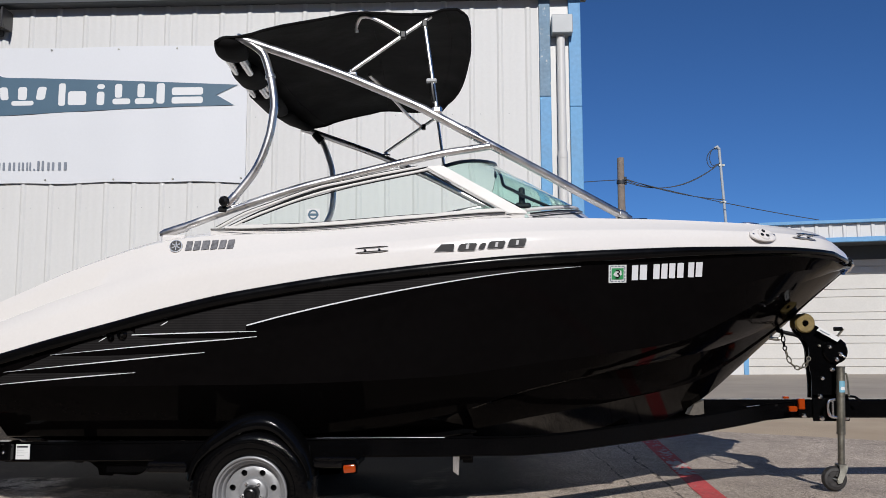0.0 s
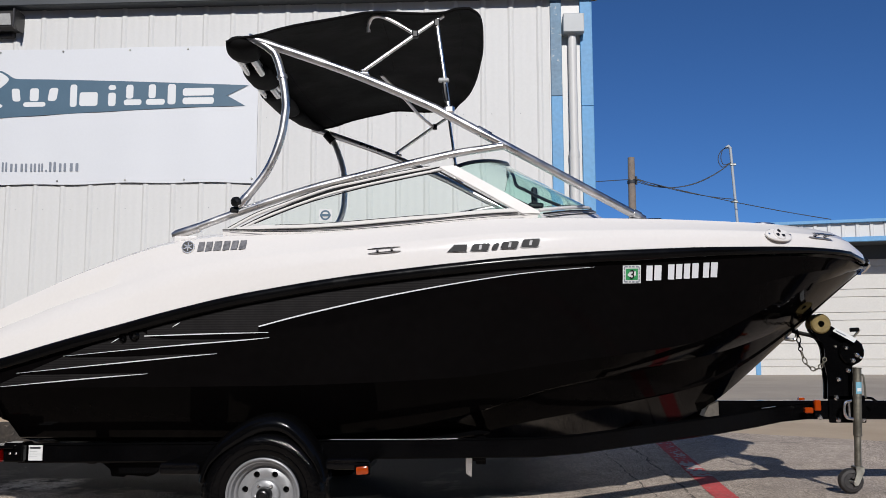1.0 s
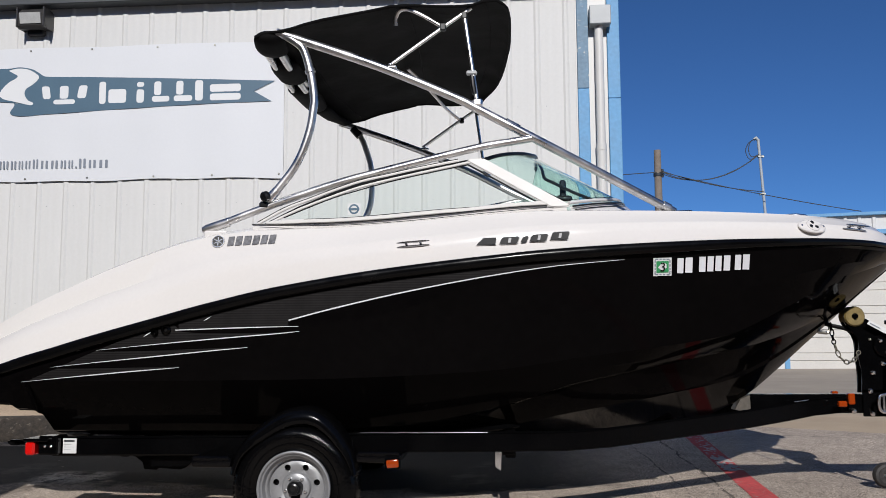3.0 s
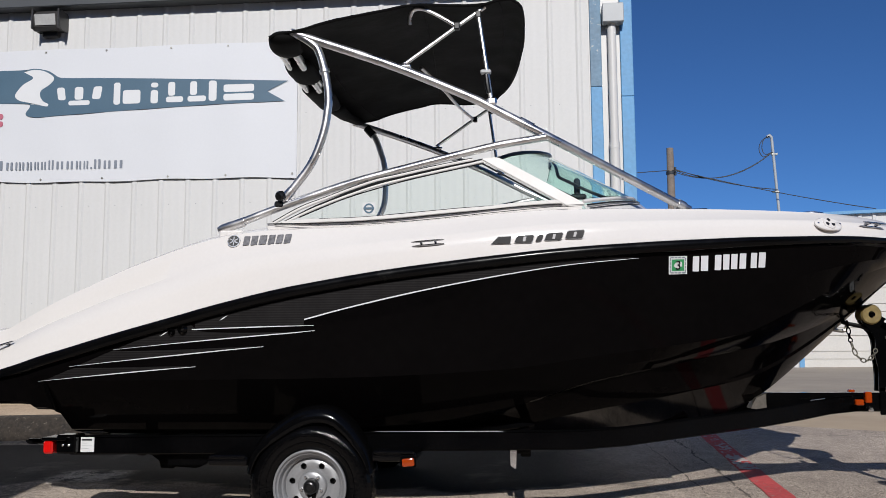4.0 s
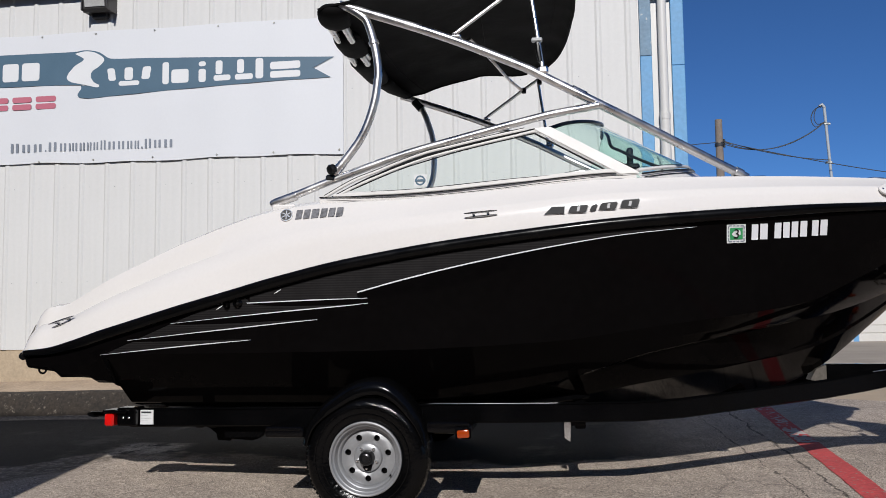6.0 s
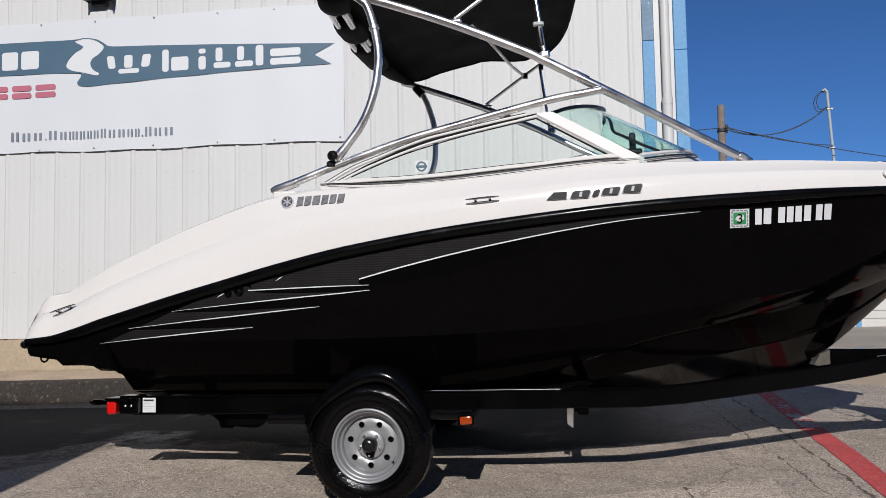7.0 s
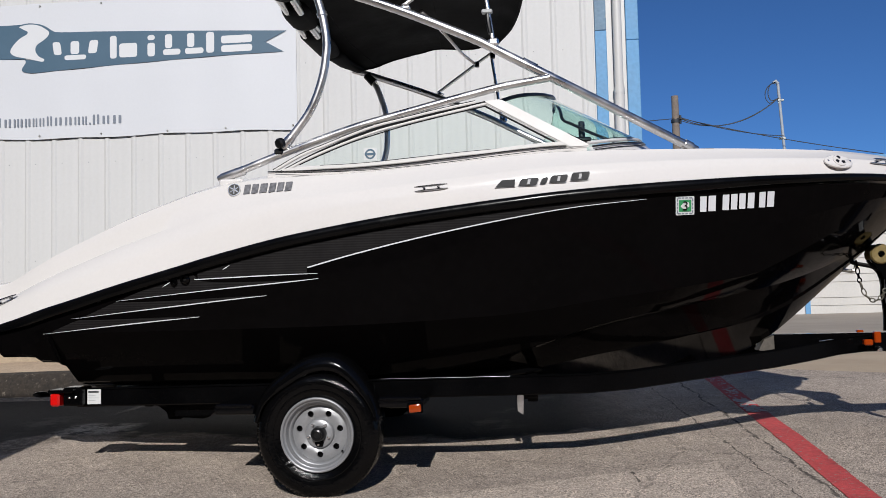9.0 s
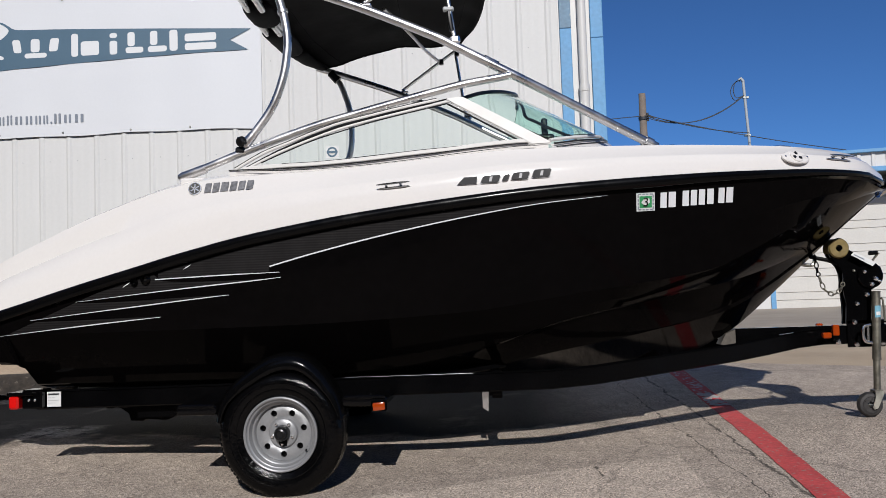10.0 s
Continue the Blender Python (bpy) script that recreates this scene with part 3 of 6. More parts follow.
def build_banner():
    b = thing("banner", "white vinyl banner with a blue ribbon logo on the metal wall", "banner")
    b.matrix_world = WALL @ frame_from(0, -0.023, 0)
    nx, nz = 60, 10
    u0, u1 = -7.6, -1.262

    def zlo(u):
        return 2.902 - 0.006 * (u + 4.7) + 0.006 * math.sin(u * 6.3) + 0.008 * math.sin(u * 2.1)

    def zhi(u):
        return 4.410 + 0.012 * abs(math.sin(u * 1.9)) - 0.01
    rows = []
    for j in range(nz + 1):
        row = []
        for i in range(nx + 1):
            u = u0 + (u1 - u0) * i / nx
            z = zlo(u) + (zhi(u) - zlo(u)) * j / nz
            row.append((u, -0.004 - 0.003 * math.sin(u * 9) * (1 - 0.5 * j / nz) - 0.003 * noise.noise((u * 2, z * 2, 0)), z))
        rows.append(row)
    bm = loft(rows)
    r = bmesh.ops.extrude_face_region(bm, geom=bm.faces[:])
    bmesh.ops.translate(bm, vec=(0, 0.003, 0), verts=[v for v in r["geom"] if isinstance(v, bmesh.types.BMVert)])
    part("sheet", bm, M_BANNER, b)

    def flat(name, outline, mat, depth, label=""):
        bm = bmesh.new()
        f = bm.faces.new([bm.verts.new((x, depth, z)) for x, z in outline])
        r = bmesh.ops.extrude_face_region(bm, geom=[f])
        bmesh.ops.translate(bm, vec=(0, 0.0006, 0), verts=[v for v in r["geom"] if isinstance(v, bmesh.types.BMVert)])
        bmesh.ops.triangulate(bm, faces=[f for f in bm.faces if len(f.verts) > 4])
        part(name, bm, mat, b, label)
    # ribbon, with its swallow tail; the fold between its two halves is a pale S
    wave = [(-4.406, 4.158), (-4.291, 4.18), (-4.17, 4.162), (-4.066, 4.101), (-4.053, 4.054), (-4.114, 3.993), (-4.191, 3.944), (-4.208, 3.881), (-4.169, 3.816), (-4.107, 3.781), (-4.125, 3.754), (-4.224, 3.776), (-4.334, 3.803), (-4.444, 3.83), (-4.5, 3.875), (-4.478, 3.938), (-4.401, 4.019), (-4.313, 4.068), (-4.302, 4.099), (-4.357, 4.13)]

    def smoothed(pts, n=4, closed=False):
        path = smooth_path([(a, 0, c) for a, c in (pts + pts[:1] if closed else pts)], n)
        return [(v.x, v.z) for v in (path[:-1] if closed else path)]
    top_edge = smoothed([(-4.42, 4.176), (-4.28, 4.194), (-4.137, 4.169), (-4.06, 4.129), (-4.005, 4.092), (-3.917, 4.074), (-3.546, 4.062)])
    fold = smoothed([(-3.98, 3.645), (-4.157, 3.633), (-4.267, 3.634), (-4.351, 3.653), (-4.364, 3.688), (-4.323, 3.749), (-4.327, 3.785)])
    right = top_edge + [(-2.828, 4.031), (-2.1, 3.995), (-1.365, 3.956), (-1.599, 3.845), (-1.401, 3.729), (-2.173, 3.718), (-3.147, 3.682)] + fold + smoothed(wave[11:8:-1] + wave[8:1:-1])
    flat("ribbon", right, M_RIBBON, -0.0112, "slate-blue printed ribbon")
    left = [(-7.4, 3.83), (-4.82, 3.806), (-4.444, 3.797), (-4.300, 3.788)] + smoothed(wave[12:20] + [(-4.395, 4.160)]) + [(-4.36, 4.184), (-4.43, 4.182), (-4.513, 4.181), (-4.836, 4.185), (-7.4, 4.21)]
    flat("ribbon", left, M_RIBBON, -0.0112, "slate-blue printed ribbon")
    flat("swoosh", smoothed(wave, 4, True), M_LETTER, -0.0122, "white wave shape")
    # the word on the ribbon as plain rounded bars
    def bar(x0, x1, z0, z1, mat, depth, r=0.03, name="lettering_bar", lean=0.0):
        o = []
        for cx, cz, a0 in ((x1 - r, z0 + r, -90), (x1 - r, z1 - r, 0), (x0 + r, z1 - r, 90), (x0 + r, z0 + r, 180)):
            for k in range(4):
                a = radians(a0 + 30 * k)
                z = cz + r * math.sin(a)
                o.append((cx + r * math.cos(a) + lean * (z - z0), z))
        flat(name, o, mat, depth)
    for x0, x1, z0, z1, lean in ((-3.99, -3.90, 3.82, 3.965, -0.15), (-3.87, -3.62, 3.757, 3.81, 0), (-3.80, -3.70, 3.82, 3.965, 0), (-3.60, -3.50, 3.82, 3.965, 0.15), (-3.346, -3.27, 3.748, 4.0, 0), (-3.24, -3.037, 3.755, 3.91, 0), (-2.919, -2.835, 3.75, 3.90, 0), (-2.919, -2.835, 3.93, 3.985, 0),
                           (-2.743, -2.546, 3.756, 3.82, 0), (-2.72, -2.64, 3.83, 3.985, 0), (-2.496, -2.287, 3.756, 3.82, 0), (-2.47, -2.39, 3.83, 3.985, 0), (-2.257, -2.168, 3.757, 3.985, 0), (-2.09, -1.745, 3.755, 3.83, 0), (-2.09, -1.745, 3.85, 3.935, 0)):
        bar(x0, x1, z0, z1, M_LETTER, -0.0122, 0.026, lean=lean)
    for x0, x1 in ((-5.6, -5.36), (-5.30, -5.1), (-5.06, -4.84)):
        bar(x0, x1, 3.87, 4.08, M_LETTER, -0.0122)
    for x0, x1 in ((-5.75, -5.5), (-5.45, -5.22), (-5.17, -4.93), (-4.88, -4.63)):
        bar(x0, x1, 3.535, 3.60, M_PINK, -0.0112, 0.025)
        bar(x0, x1, 3.62, 3.685, M_PINK, -0.0112, 0.025)
    # web address as small bars
    u = -5.19
    for k, w in enumerate((0.11, 0.11, 0.11, 0.03, 0.11, 0.085, 0.03, 0.07, 0.07, 0.06, 0.065, 0.07, 0.09, 0.085, 0.07, 0.06, 0.03, 0.085, 0.09, 0.11)):
        w *= 1.30
        h = 0.02 if k in (3, 16) else (0.106 if k in (0, 4, 11, 17) else 0.090)
        zb = 3.030 - 0.006 * (u + 3.3)
        if w > 0.06 and k not in (3, 16):
            # two slender strokes for each letter
            bar(u + w * 0.12, u + w * 0.34, zb, zb + h, M_GREYINK, -0.0112, 0.006)
            bar(u + w * 0.56, u + w * 0.78, zb, zb + h, M_GREYINK, -0.0112, 0.006)
        else:
            bar(u + w * 0.25, u + w * 0.75, zb, zb + h, M_GREYINK, -0.0112, 0.005)
        u += w
    for u in (-6.9, -6.2, -5.5, -4.82, -4.16, -3.45, -2.7, -2.05, -1.31):
        for z in (2.925, 4.38):
            bm = lathe([(0.008, -0.013), (0.011, -0.010), (0.011, 0.0)], 12, frame_from(u, 0, z))
            part("grommet", bm, M_STEEL, b)


build_banner()


def build_kerb():
    """Kerb and pavement along the wall, ending at the building's corner."""
    rows = []
    for i in range(61):
        u = U0 + (2.2 - U0) * i / 60
        g = ground_z(u, 3.89)
        h = 0.235 + 0.012 * noise.noise((u * 1.7, 0, 0))
        dy = 0.012 * noise.noise((u * 3.1, 5, 0))
        rows.append([(u, 3.90 + dy, g - 0.1), (u, 3.895 + dy, g + 0.06), (u, 3.92 + dy, g + h * 0.75), (u, 3.95 + dy, g + h - 0.012), (u, 3.98, g + h), (u, 4.08, g + h + 0.004)])
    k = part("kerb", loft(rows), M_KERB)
    tagged(k, "dark concrete kerb with chipped face", "kerb", kind="structure")
    rows = []
    for i in range(61):
        u = U0 + (2.2 - U0) * i / 60
        g = ground_z(u, 3.89) + 0.239
        e = 0.018 * noise.noise((u * 2.3, 1, 0)) + 0.008 * noise.noise((u * 9, 3, 0))
        rows.append([(u, 4.078, g), (u, 4.2, g + 0.008 + e * 0.4), (u, 4.36, g + 0.036 + e), (u, 4.62, g + 0.075 + e), (u, 4.8, g + 0.08)])
    p = part("pavement", loft(rows), M_CONCRETE)
    tagged(p, "narrow tan concrete pavement beside the wall", "pavement", kind="structure")


build_kerb()


def build_marking():
    """Faded red no-parking line with worn white stencilled patches."""
    rows = []
    n = 700
    for i in range(n + 1):
        y = 3.70 - 12.0 * i / n
        xc = 2.725 + (y - 1.62) * 0.020 - 0.012 * max(0.0, 0.4 - y)
        w = 0.074 + 0.004 * noise.noise((0, y * 5, 0))
        j = 0.004 * noise.noise((3, y * 3, 0))
        rows.append([(xc - w + j + 0.007 * noise.noise((1, y * 55, 0)), y, ground_z(xc - w, y) + 0.004), (xc, y, ground_z(xc, y) + 0.0045), (xc + w + j + 0.007 * noise.noise((2, y * 55, 0)), y, ground_z(xc + w, y) + 0.004)])
    ob = part("road_marking", loft(rows), M_REDPAINT)
    tagged(ob, "faded red painted line on the asphalt", "road marking", kind="structure")
    # what is left of a white stencil on the line: ragged flakes
    rnd = random.Random(4)
    bm = bmesh.new()
    for k in range(150):
        y = rnd.uniform(1.95, 2.45) if k < 95 else rnd.uniform(2.45, 3.6)
        xc = 2.725 + (y - 1.62) * 0.020 + rnd.uniform(-0.055, 0.055)
        a0, r0 = rnd.uniform(0, 6.28), rnd.uniform(0.006, 0.028 if k < 95 else 0.018)
        vs = []
        for i in range(6):
            a = a0 + i * 1.047
            r = r0 * rnd.uniform(0.55, 1.25)
            px, py = xc + r * math.cos(a), y + 1.6 * r * math.sin(a)
            vs.append(bm.verts.new((px, py, ground_z(px, py) + 0.007 + 0.0001 * (k % 7))))
        bm.faces.new(vs)
    ob = part("road_stencil", bm, M_WHITEPAINT)
    tagged(ob, "flaked remains of white stencilling on the red line", "road marking", kind="structure")

build_marking()


def build_garage():
    g = thing("garage_building", "low white metal storage building with roll-up doors and blue trim", "building", at=(0, 0, 0))
    y = 18.0
    z0 = 0.50
    bays = [(4.2, 7.5), (8.06, 12.4), (12.9, 17.2), (17.7, 22.0)]
    prev = 2.0
    for a, b in bays + [(22.5, None)]:
        part("wall", box((prev, y, z0 - 0.2), (a, y + 0.2, 3.56)), M_PANEL, g)
        part("post_trim", box((a - 0.12, y - 0.03, z0 - 0.1), (a, y + 0.01, 3.40), 0.005), M_BLUE, g, "blue painted door post")
        if b is None:
            break
        prev = b
        door = part("roll_up_door", box((a, y + 0.10, z0 - 0.1), (b, y + 0.14, 3.42)), M_DOORSLAT, g, "white roll-up door of horizontal slats")
        meshes = []
        for h in (0.19, 0.38):
            bm = bmesh.new()
            prof = [(0.014, 0.0), (-0.026, 0.016), (-0.026, h - 0.022), (0.014, h - 0.006)]
            for ax, bx in zip(prof, prof[1:]):
                v = [bm.verts.new(q) for q in ((a, ax[0], ax[1]), (b, ax[0], ax[1]), (b, bx[0], bx[1]), (a, bx[0], bx[1]))]
                bm.faces.new(v)
            finish(bm, 10)
            me = bpy.data.meshes.new("slat")
            bm.to_mesh(me)
            bm.free()
            me.materials.append(M_DOORSLAT)
            meshes.append(me)
        z, k = z0 - 0.21, 1
        while z < 3.2:
            s = new("slat", meshes[k % 2])
            s.parent = door
            s.location = (0, y + 0.10, z)
            z, k = z + (0.19, 0.38)[k % 2], k + 1
    # door head and soffit take a dark colour for the shade below the eave
    part("lintel", box((2.0, y - 0.02, 3.30), (22.5, y + 0.2, 3.632)), M_SOFFIT, g, "metal door head, darkened for the shade under the eave")
    part("canopy_beam", box((1.9, y - 1.0, 3.63), (22.6, y - 0.88, 3.745), 0.01), M_BLUE, g, "blue eave band")
    part("canopy_soffit", box((1.9, y - 0.89, 3.635), (22.6, y + 0.1, 3.685)), M_SOFFIT, g, "eave underside, darkened for its shade")
    x = 1.9
    pts = []
    while x < 22.6:
        pts += [(x, -0.03), (x + 0.05, -0.03), (x + 0.07, 0), (x + 0.28, 0), (x + 0.30, -0.03)]
        x += 0.31
    rows = [[(px, y - 0.91 + py, z) for px, py in pts] for z in (3.74, 4.105)]
    part("parapet", loft(rows), M_PANEL, g, "white ribbed metal parapet", 10)
    part("roof_edge", box((1.8, y - 1.02, 4.085), (22.7, y + 8.0, 4.165), 0.01), M_BLUE, g, "blue roof edge")
    part("back_wall", box((2.0, y + 7.6, z0 - 0.2), (22.5, y + 7.8, 4.10)), M_PANEL, g)
    # the building stands a little askew to the warehouse, its long end nearer the lot
    g.matrix_world = frame_from(7.9, 18.0, 0) @ pose(0, 0, 0, 0, 0, -13) @ frame_from(-7.9, -18.0, 0)


build_garage()


def build_poles():
    px, py = 5.33, 20.0
    p = thing("utility_pole", "weathered wooden utility pole with wires", "utility pole", at=(px, py, ground_z(px, py)))
    h = 6.49 - ground_z(px, py)
    part("shaft", tube([(0, 0, -0.05), (0, 0, h * 0.5), (0, 0, h)], [0.14, 0.12, 0.095], 14), M_WOOD, p)
    part("insulator", tube([(0.12, -0.05, h - 0.78), (0.12, -0.05, h - 0.55)], 0.03, 10), M_CABLE, p)
    part("cable_clamp", tube([(0, 0, h - 0.74), (0, 0, h - 0.66)], 0.125, 14), M_CABLE, p)
    q = thing("service_mast", "thin grey steel service mast with cable loops", "mast", at=(8.20, 20.0, 4.12))
    part("mast", tube([(0.03, 0, -0.02), (-0.105, 0, 2.60)], 0.040, 12), M_GREY, q)
    part("weatherhead", tube([(-0.10, 0, 2.58), (-0.16, 0, 2.66), (-0.22, 0, 2.61)], 0.048, 12), M_GREY, q)
    for z in (1.08, 2.13):
        part("bracket", box((-0.14, -0.05, z - 0.03), (0.03, 0.05, z + 0.03), 0.01), M_STEEL, q)
    A, B = Vector((5.42, 19.9, 5.85)), Vector((8.09, 19.95, 6.30))

    def sag(a, b, s, n=16):
        return [a.lerp(b, i / n) - Vector((0, 0, s * 4 * (i / n) * (1 - i / n))) for i in range(n + 1)]
    wires = [sag(A, B, 0.44), sag(A - Vector((0, 0, 0.05)), B - Vector((0.03, 0, 0.02)), 0.40), sag(A, Vector((10.6, 19.6, 4.62)), 0.07), sag(A + Vector((0, 0, 0.03)), Vector((8.16, 19.9, 5.25)), 0.10),
             sag(Vector((1.6, 20.5, 5.62)), A, -0.05),
             [B, B + Vector((-0.25, 0, -0.13)), B + Vector((-0.36, 0, 0.09)), B + Vector((-0.27, 0, 0.33)), B + Vector((-0.06, 0, 0.45))],
             [B, B + Vector((-0.20, 0, -0.06)), B + Vector((-0.28, 0, 0.12)), B + Vector((-0.22, 0, 0.36)), B + Vector((-0.08, 0, 0.44))]]
    for w in wires:
        ob = part("cable", tube(smooth_path(w, 3), 0.0115, 6), M_CABLE)
        tagged(ob, "black overhead cable between pole and mast", "cable", "overhead cables")


build_poles()


def build_behind():
    """Unseen walls, added: three block low sky and darken reflections, one shades the lot's left."""
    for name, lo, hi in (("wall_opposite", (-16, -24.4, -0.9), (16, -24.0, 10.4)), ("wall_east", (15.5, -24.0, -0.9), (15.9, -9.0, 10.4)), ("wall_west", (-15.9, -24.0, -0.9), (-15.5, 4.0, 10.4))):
        b = part(name, box(lo, hi), M_UNSEEN_WALL)
        tagged(b, "unseen brown wall added to block low sky light", "wall", kind="structure")
    # added stand-in for whatever casts the shadow over the left of the lot
    w = part("wall_screen", box((-9.5, -3.75, -0.6), (-1.87, -3.55, 4.72)), M_UNSEEN_WALL)
    tagged(w, "unseen brown wall added to cast the shadow at the lot's left", "wall", kind="structure")


build_behind()


# ---- the boat ----
YC = 1.20
rail_b = spline_table([(-2.07, 1.02), (-2.02, 1.08), (-1.85, 1.11), (-1.5, 1.16), (-0.9, 1.2), (0, 1.22), (1, 1.22), (1.5, 1.195), (2, 1.135), (2.4, 1.06), (2.7, 0.975), (3.0, 0.855), (3.2, 0.74), (3.368, 0.57), (3.469, 0.42), (3.536, 0.275), (3.586, 0.14), (3.62, 0.015)])
rail_z = spline_table([(-2.07, 0.905), (-1.877, 0.922), (-1.694, 0.966), (-1.517, 1.02), (-1.351, 1.065), (-1.188, 1.111), (-1.027, 1.155), (-0.869, 1.196), (-0.712, 1.237), (-0.556, 1.279), (-0.402, 1.316), (-0.248, 1.352), (-0.096, 1.383), (0.056, 1.409), (0.206, 1.434), (0.357, 1.457), (0.506, 1.477), (0.655, 1.495), (0.804, 1.512), (0.951, 1.528), (1.099, 1.543), (1.2, 1.554), (1.3, 1.563), (1.539, 1.581), (1.686, 1.59), (1.834, 1.599), (1.984, 1.607), (2.152, 1.615), (2.323, 1.623), (2.477, 1.628), (2.635, 1.633), (2.769, 1.638), (2.891, 1.641), (3.01, 1.643), (3.119, 1.642), (3.226, 1.641), (3.302, 1.64), (3.368, 1.63), (3.427, 1.62), (3.486, 1.62), (3.553, 1.632), (3.62, 1.648)])
deck_z = spline_table([(-2.07, 0.93), (-2.04, 1.02), (-1.996, 1.12), (-1.939, 1.172), (-1.823, 1.185), (-1.767, 1.207), (-1.654, 1.268), (-1.473, 1.357), (-1.295, 1.434), (-1.119, 1.51), (-0.945, 1.573), (-0.774, 1.632), (-0.605, 1.681), (-0.45, 1.71), (-0.26, 1.728), (-0.083, 1.729), (0.235, 1.734), (0.548, 1.753), (0.856, 1.774), (1.038, 1.788), (1.34, 1.804), (1.597, 1.805), (1.842, 1.804), (2.037, 1.803), (2.249, 1.801), (2.469, 1.797), (2.658, 1.794), (2.8, 1.791), (2.94, 1.785), (3.032, 1.779), (3.123, 1.772), (3.197, 1.765), (3.261, 1.756), (3.327, 1.736), (3.385, 1.708), (3.46, 1.684), (3.536, 1.672), (3.62, 1.65)])
keel_z = spline_table([(-1.5, 0.41), (-1, 0.40), (0, 0.40), (1.2, 0.43), (1.85, 0.48), (2.25, 0.565), (2.549, 0.682), (2.668, 0.756), (2.812, 0.872), (2.957, 1.0), (3.09, 1.118), (3.26, 1.268), (3.49, 1.47), (3.7, 1.642)])
chine_b = spline_table([(-1.5, 0.78), (-0.6, 0.77), (0, 0.78), (0.6, 0.75), (1.1, 0.81), (1.5, 0.91), (1.877, 0.8), (2.28, 0.66), (2.6, 0.51), (3.05, 0.24), (3.4, 0.08), (3.62, 0.004)])
chine_z = spline_table([(-1.5, 0.585), (-0.6, 0.585), (0, 0.59), (0.6, 0.625), (1.1, 0.725), (1.5, 0.855), (1.877, 0.932), (2.28, 1.009), (2.6, 1.075), (3.05, 1.225), (3.4, 1.425), (3.62, 1.58)])
knuckle_b = spline_table([(-1.5, 1.11), (-0.6, 1.125), (0, 1.13), (1, 1.09), (1.598, 1.017), (1.994, 0.979), (2.363, 0.891), (2.574, 0.814), (2.883, 0.688), (3.064, 0.592), (3.287, 0.424), (3.471, 0.233), (3.62, 0.008)])
knuckle_z = spline_table([(-1.5, 0.88), (0, 0.89), (1, 0.93), (1.598, 1.01), (1.994, 1.06), (2.363, 1.124), (2.574, 1.213), (2.883, 1.361), (3.064, 1.437), (3.304, 1.512), (3.45, 1.552), (3.62, 1.585)])
under_z = lerp_table([(-2.07, 0.872), (-2.05, 0.83), (-2.036, 0.807), (-1.82, 0.780), (-1.795, 0.750), (-1.641, 0.748), (-1.615, 0.714), (-1.54, 0.706), (-1.505, 0.68)])


def hull_section(x):
    """Half section (half-breadth, height) from the keel to the rail."""
    rb, rz = rail_b(x) - 0.022, rail_z(x) - 0.05
    if x < -1.5:
        u = under_z(x)
        w = 0.13 * min(1.0, max(0.0, (x + 1.66) / 0.12))
        c = 0.3 + 0.7 * min(1.0, max(0.0, (x + 1.8) / 0.2))
        pts = [(0.0, u), (rb * 0.55, u)] + [(rb - (0.09 - 0.005 * i) * c - w, u + 0.004 + 0.002 * i) for i in range(5)]
        pts += [(rb - 0.055 * c - w * 0.8, u + 0.02), (rb - 0.045 * c - w * 0.4, u + (rz - u) * 0.28), (rb - 0.03 * c, u + (rz - u) * 0.58), (rb, rz)]
        if x > -1.72:
            t = (x + 1.72) / 0.22
            side = hull_section(-1.5)
            pts = pts[:8] + [((1 - t) * p[0] + t * q[0], (1 - t) * p[1] + t * q[1]) for p, q in zip(pts[8:], side[8:])]
    else:
        kb, kz = knuckle_b(x), knuckle_z(x)
        cb, cz = chine_b(x), chine_z(x)
        k0 = keel_z(x)
        e = min(1.0, cb / 0.3)
        f = min(1.0, max(0.0, min((2.6 - x) / 0.5, (x - 0.7) / 0.5)))
        g = lambda u, v: k0 + (cz - k0) * (u + (v - u) * f)
        n = lambda u, v: cb * (u + (v - u) * f)
        pts = [(0.0, k0), (n(0.30, 0.42), g(0.27, 0.34) - 0.010 * e), (n(0.56, 0.78), g(0.54, 0.62) - 0.014 * e), (n(0.60, 0.82), g(0.565, 0.635) + 0.004 * e), (n(0.82, 0.92), g(0.80, 0.83) + 0.002 * e), (cb, cz - 0.004 * e), (cb + 0.022 * e, cz + 0.004), (cb + 0.022 * e + (kb - cb - 0.022 * e) * 0.5, cz + (kz - cz) * 0.44), (kb, kz), (kb + (rb - kb) * 0.62, kz + (rz - kz) * 0.52), (rb, rz)]
    return pts


def hull_y(x, z):
    """Depth of the near hull side at a place along and a height."""
    s = hull_section(x)
    hs, bs = [q[1] for q in s[6:]], [q[0] for q in s[6:]]
    return YC - float(np.interp(z, hs, bs))


def deck_section(x):
    rb, rz, zt = rail_b(x), rail_z(x), deck_z(x)
    h = zt - rz
    inset = min(0.20, rb * 0.7)
    k = min(1.0, max(0.0, (x + 0.9) / 0.9))
    return [(rb - 0.004, rz), (rb - 0.010 * k - 0.028 * (1 - k), rz + 0.30 * h), (rb - 0.02 * k - 0.06 * (1 - k), rz + 0.52 * h), (rb - (0.03 + 0.06 * (1 - k)), rz + 0.57 * h), (rb - inset * 0.36 - 0.03, rz + 0.80 * h), (rb - inset * 0.60, rz + 0.93 * h), (rb - inset, zt), (rb - inset - min(0.08, rb * 0.1), zt + 0.004)]


def deck_y(x, z):
    s = deck_section(x)[:-1]
    return YC - float(np.interp(z, [q[1] for q in s], [q[0] for q in s]))


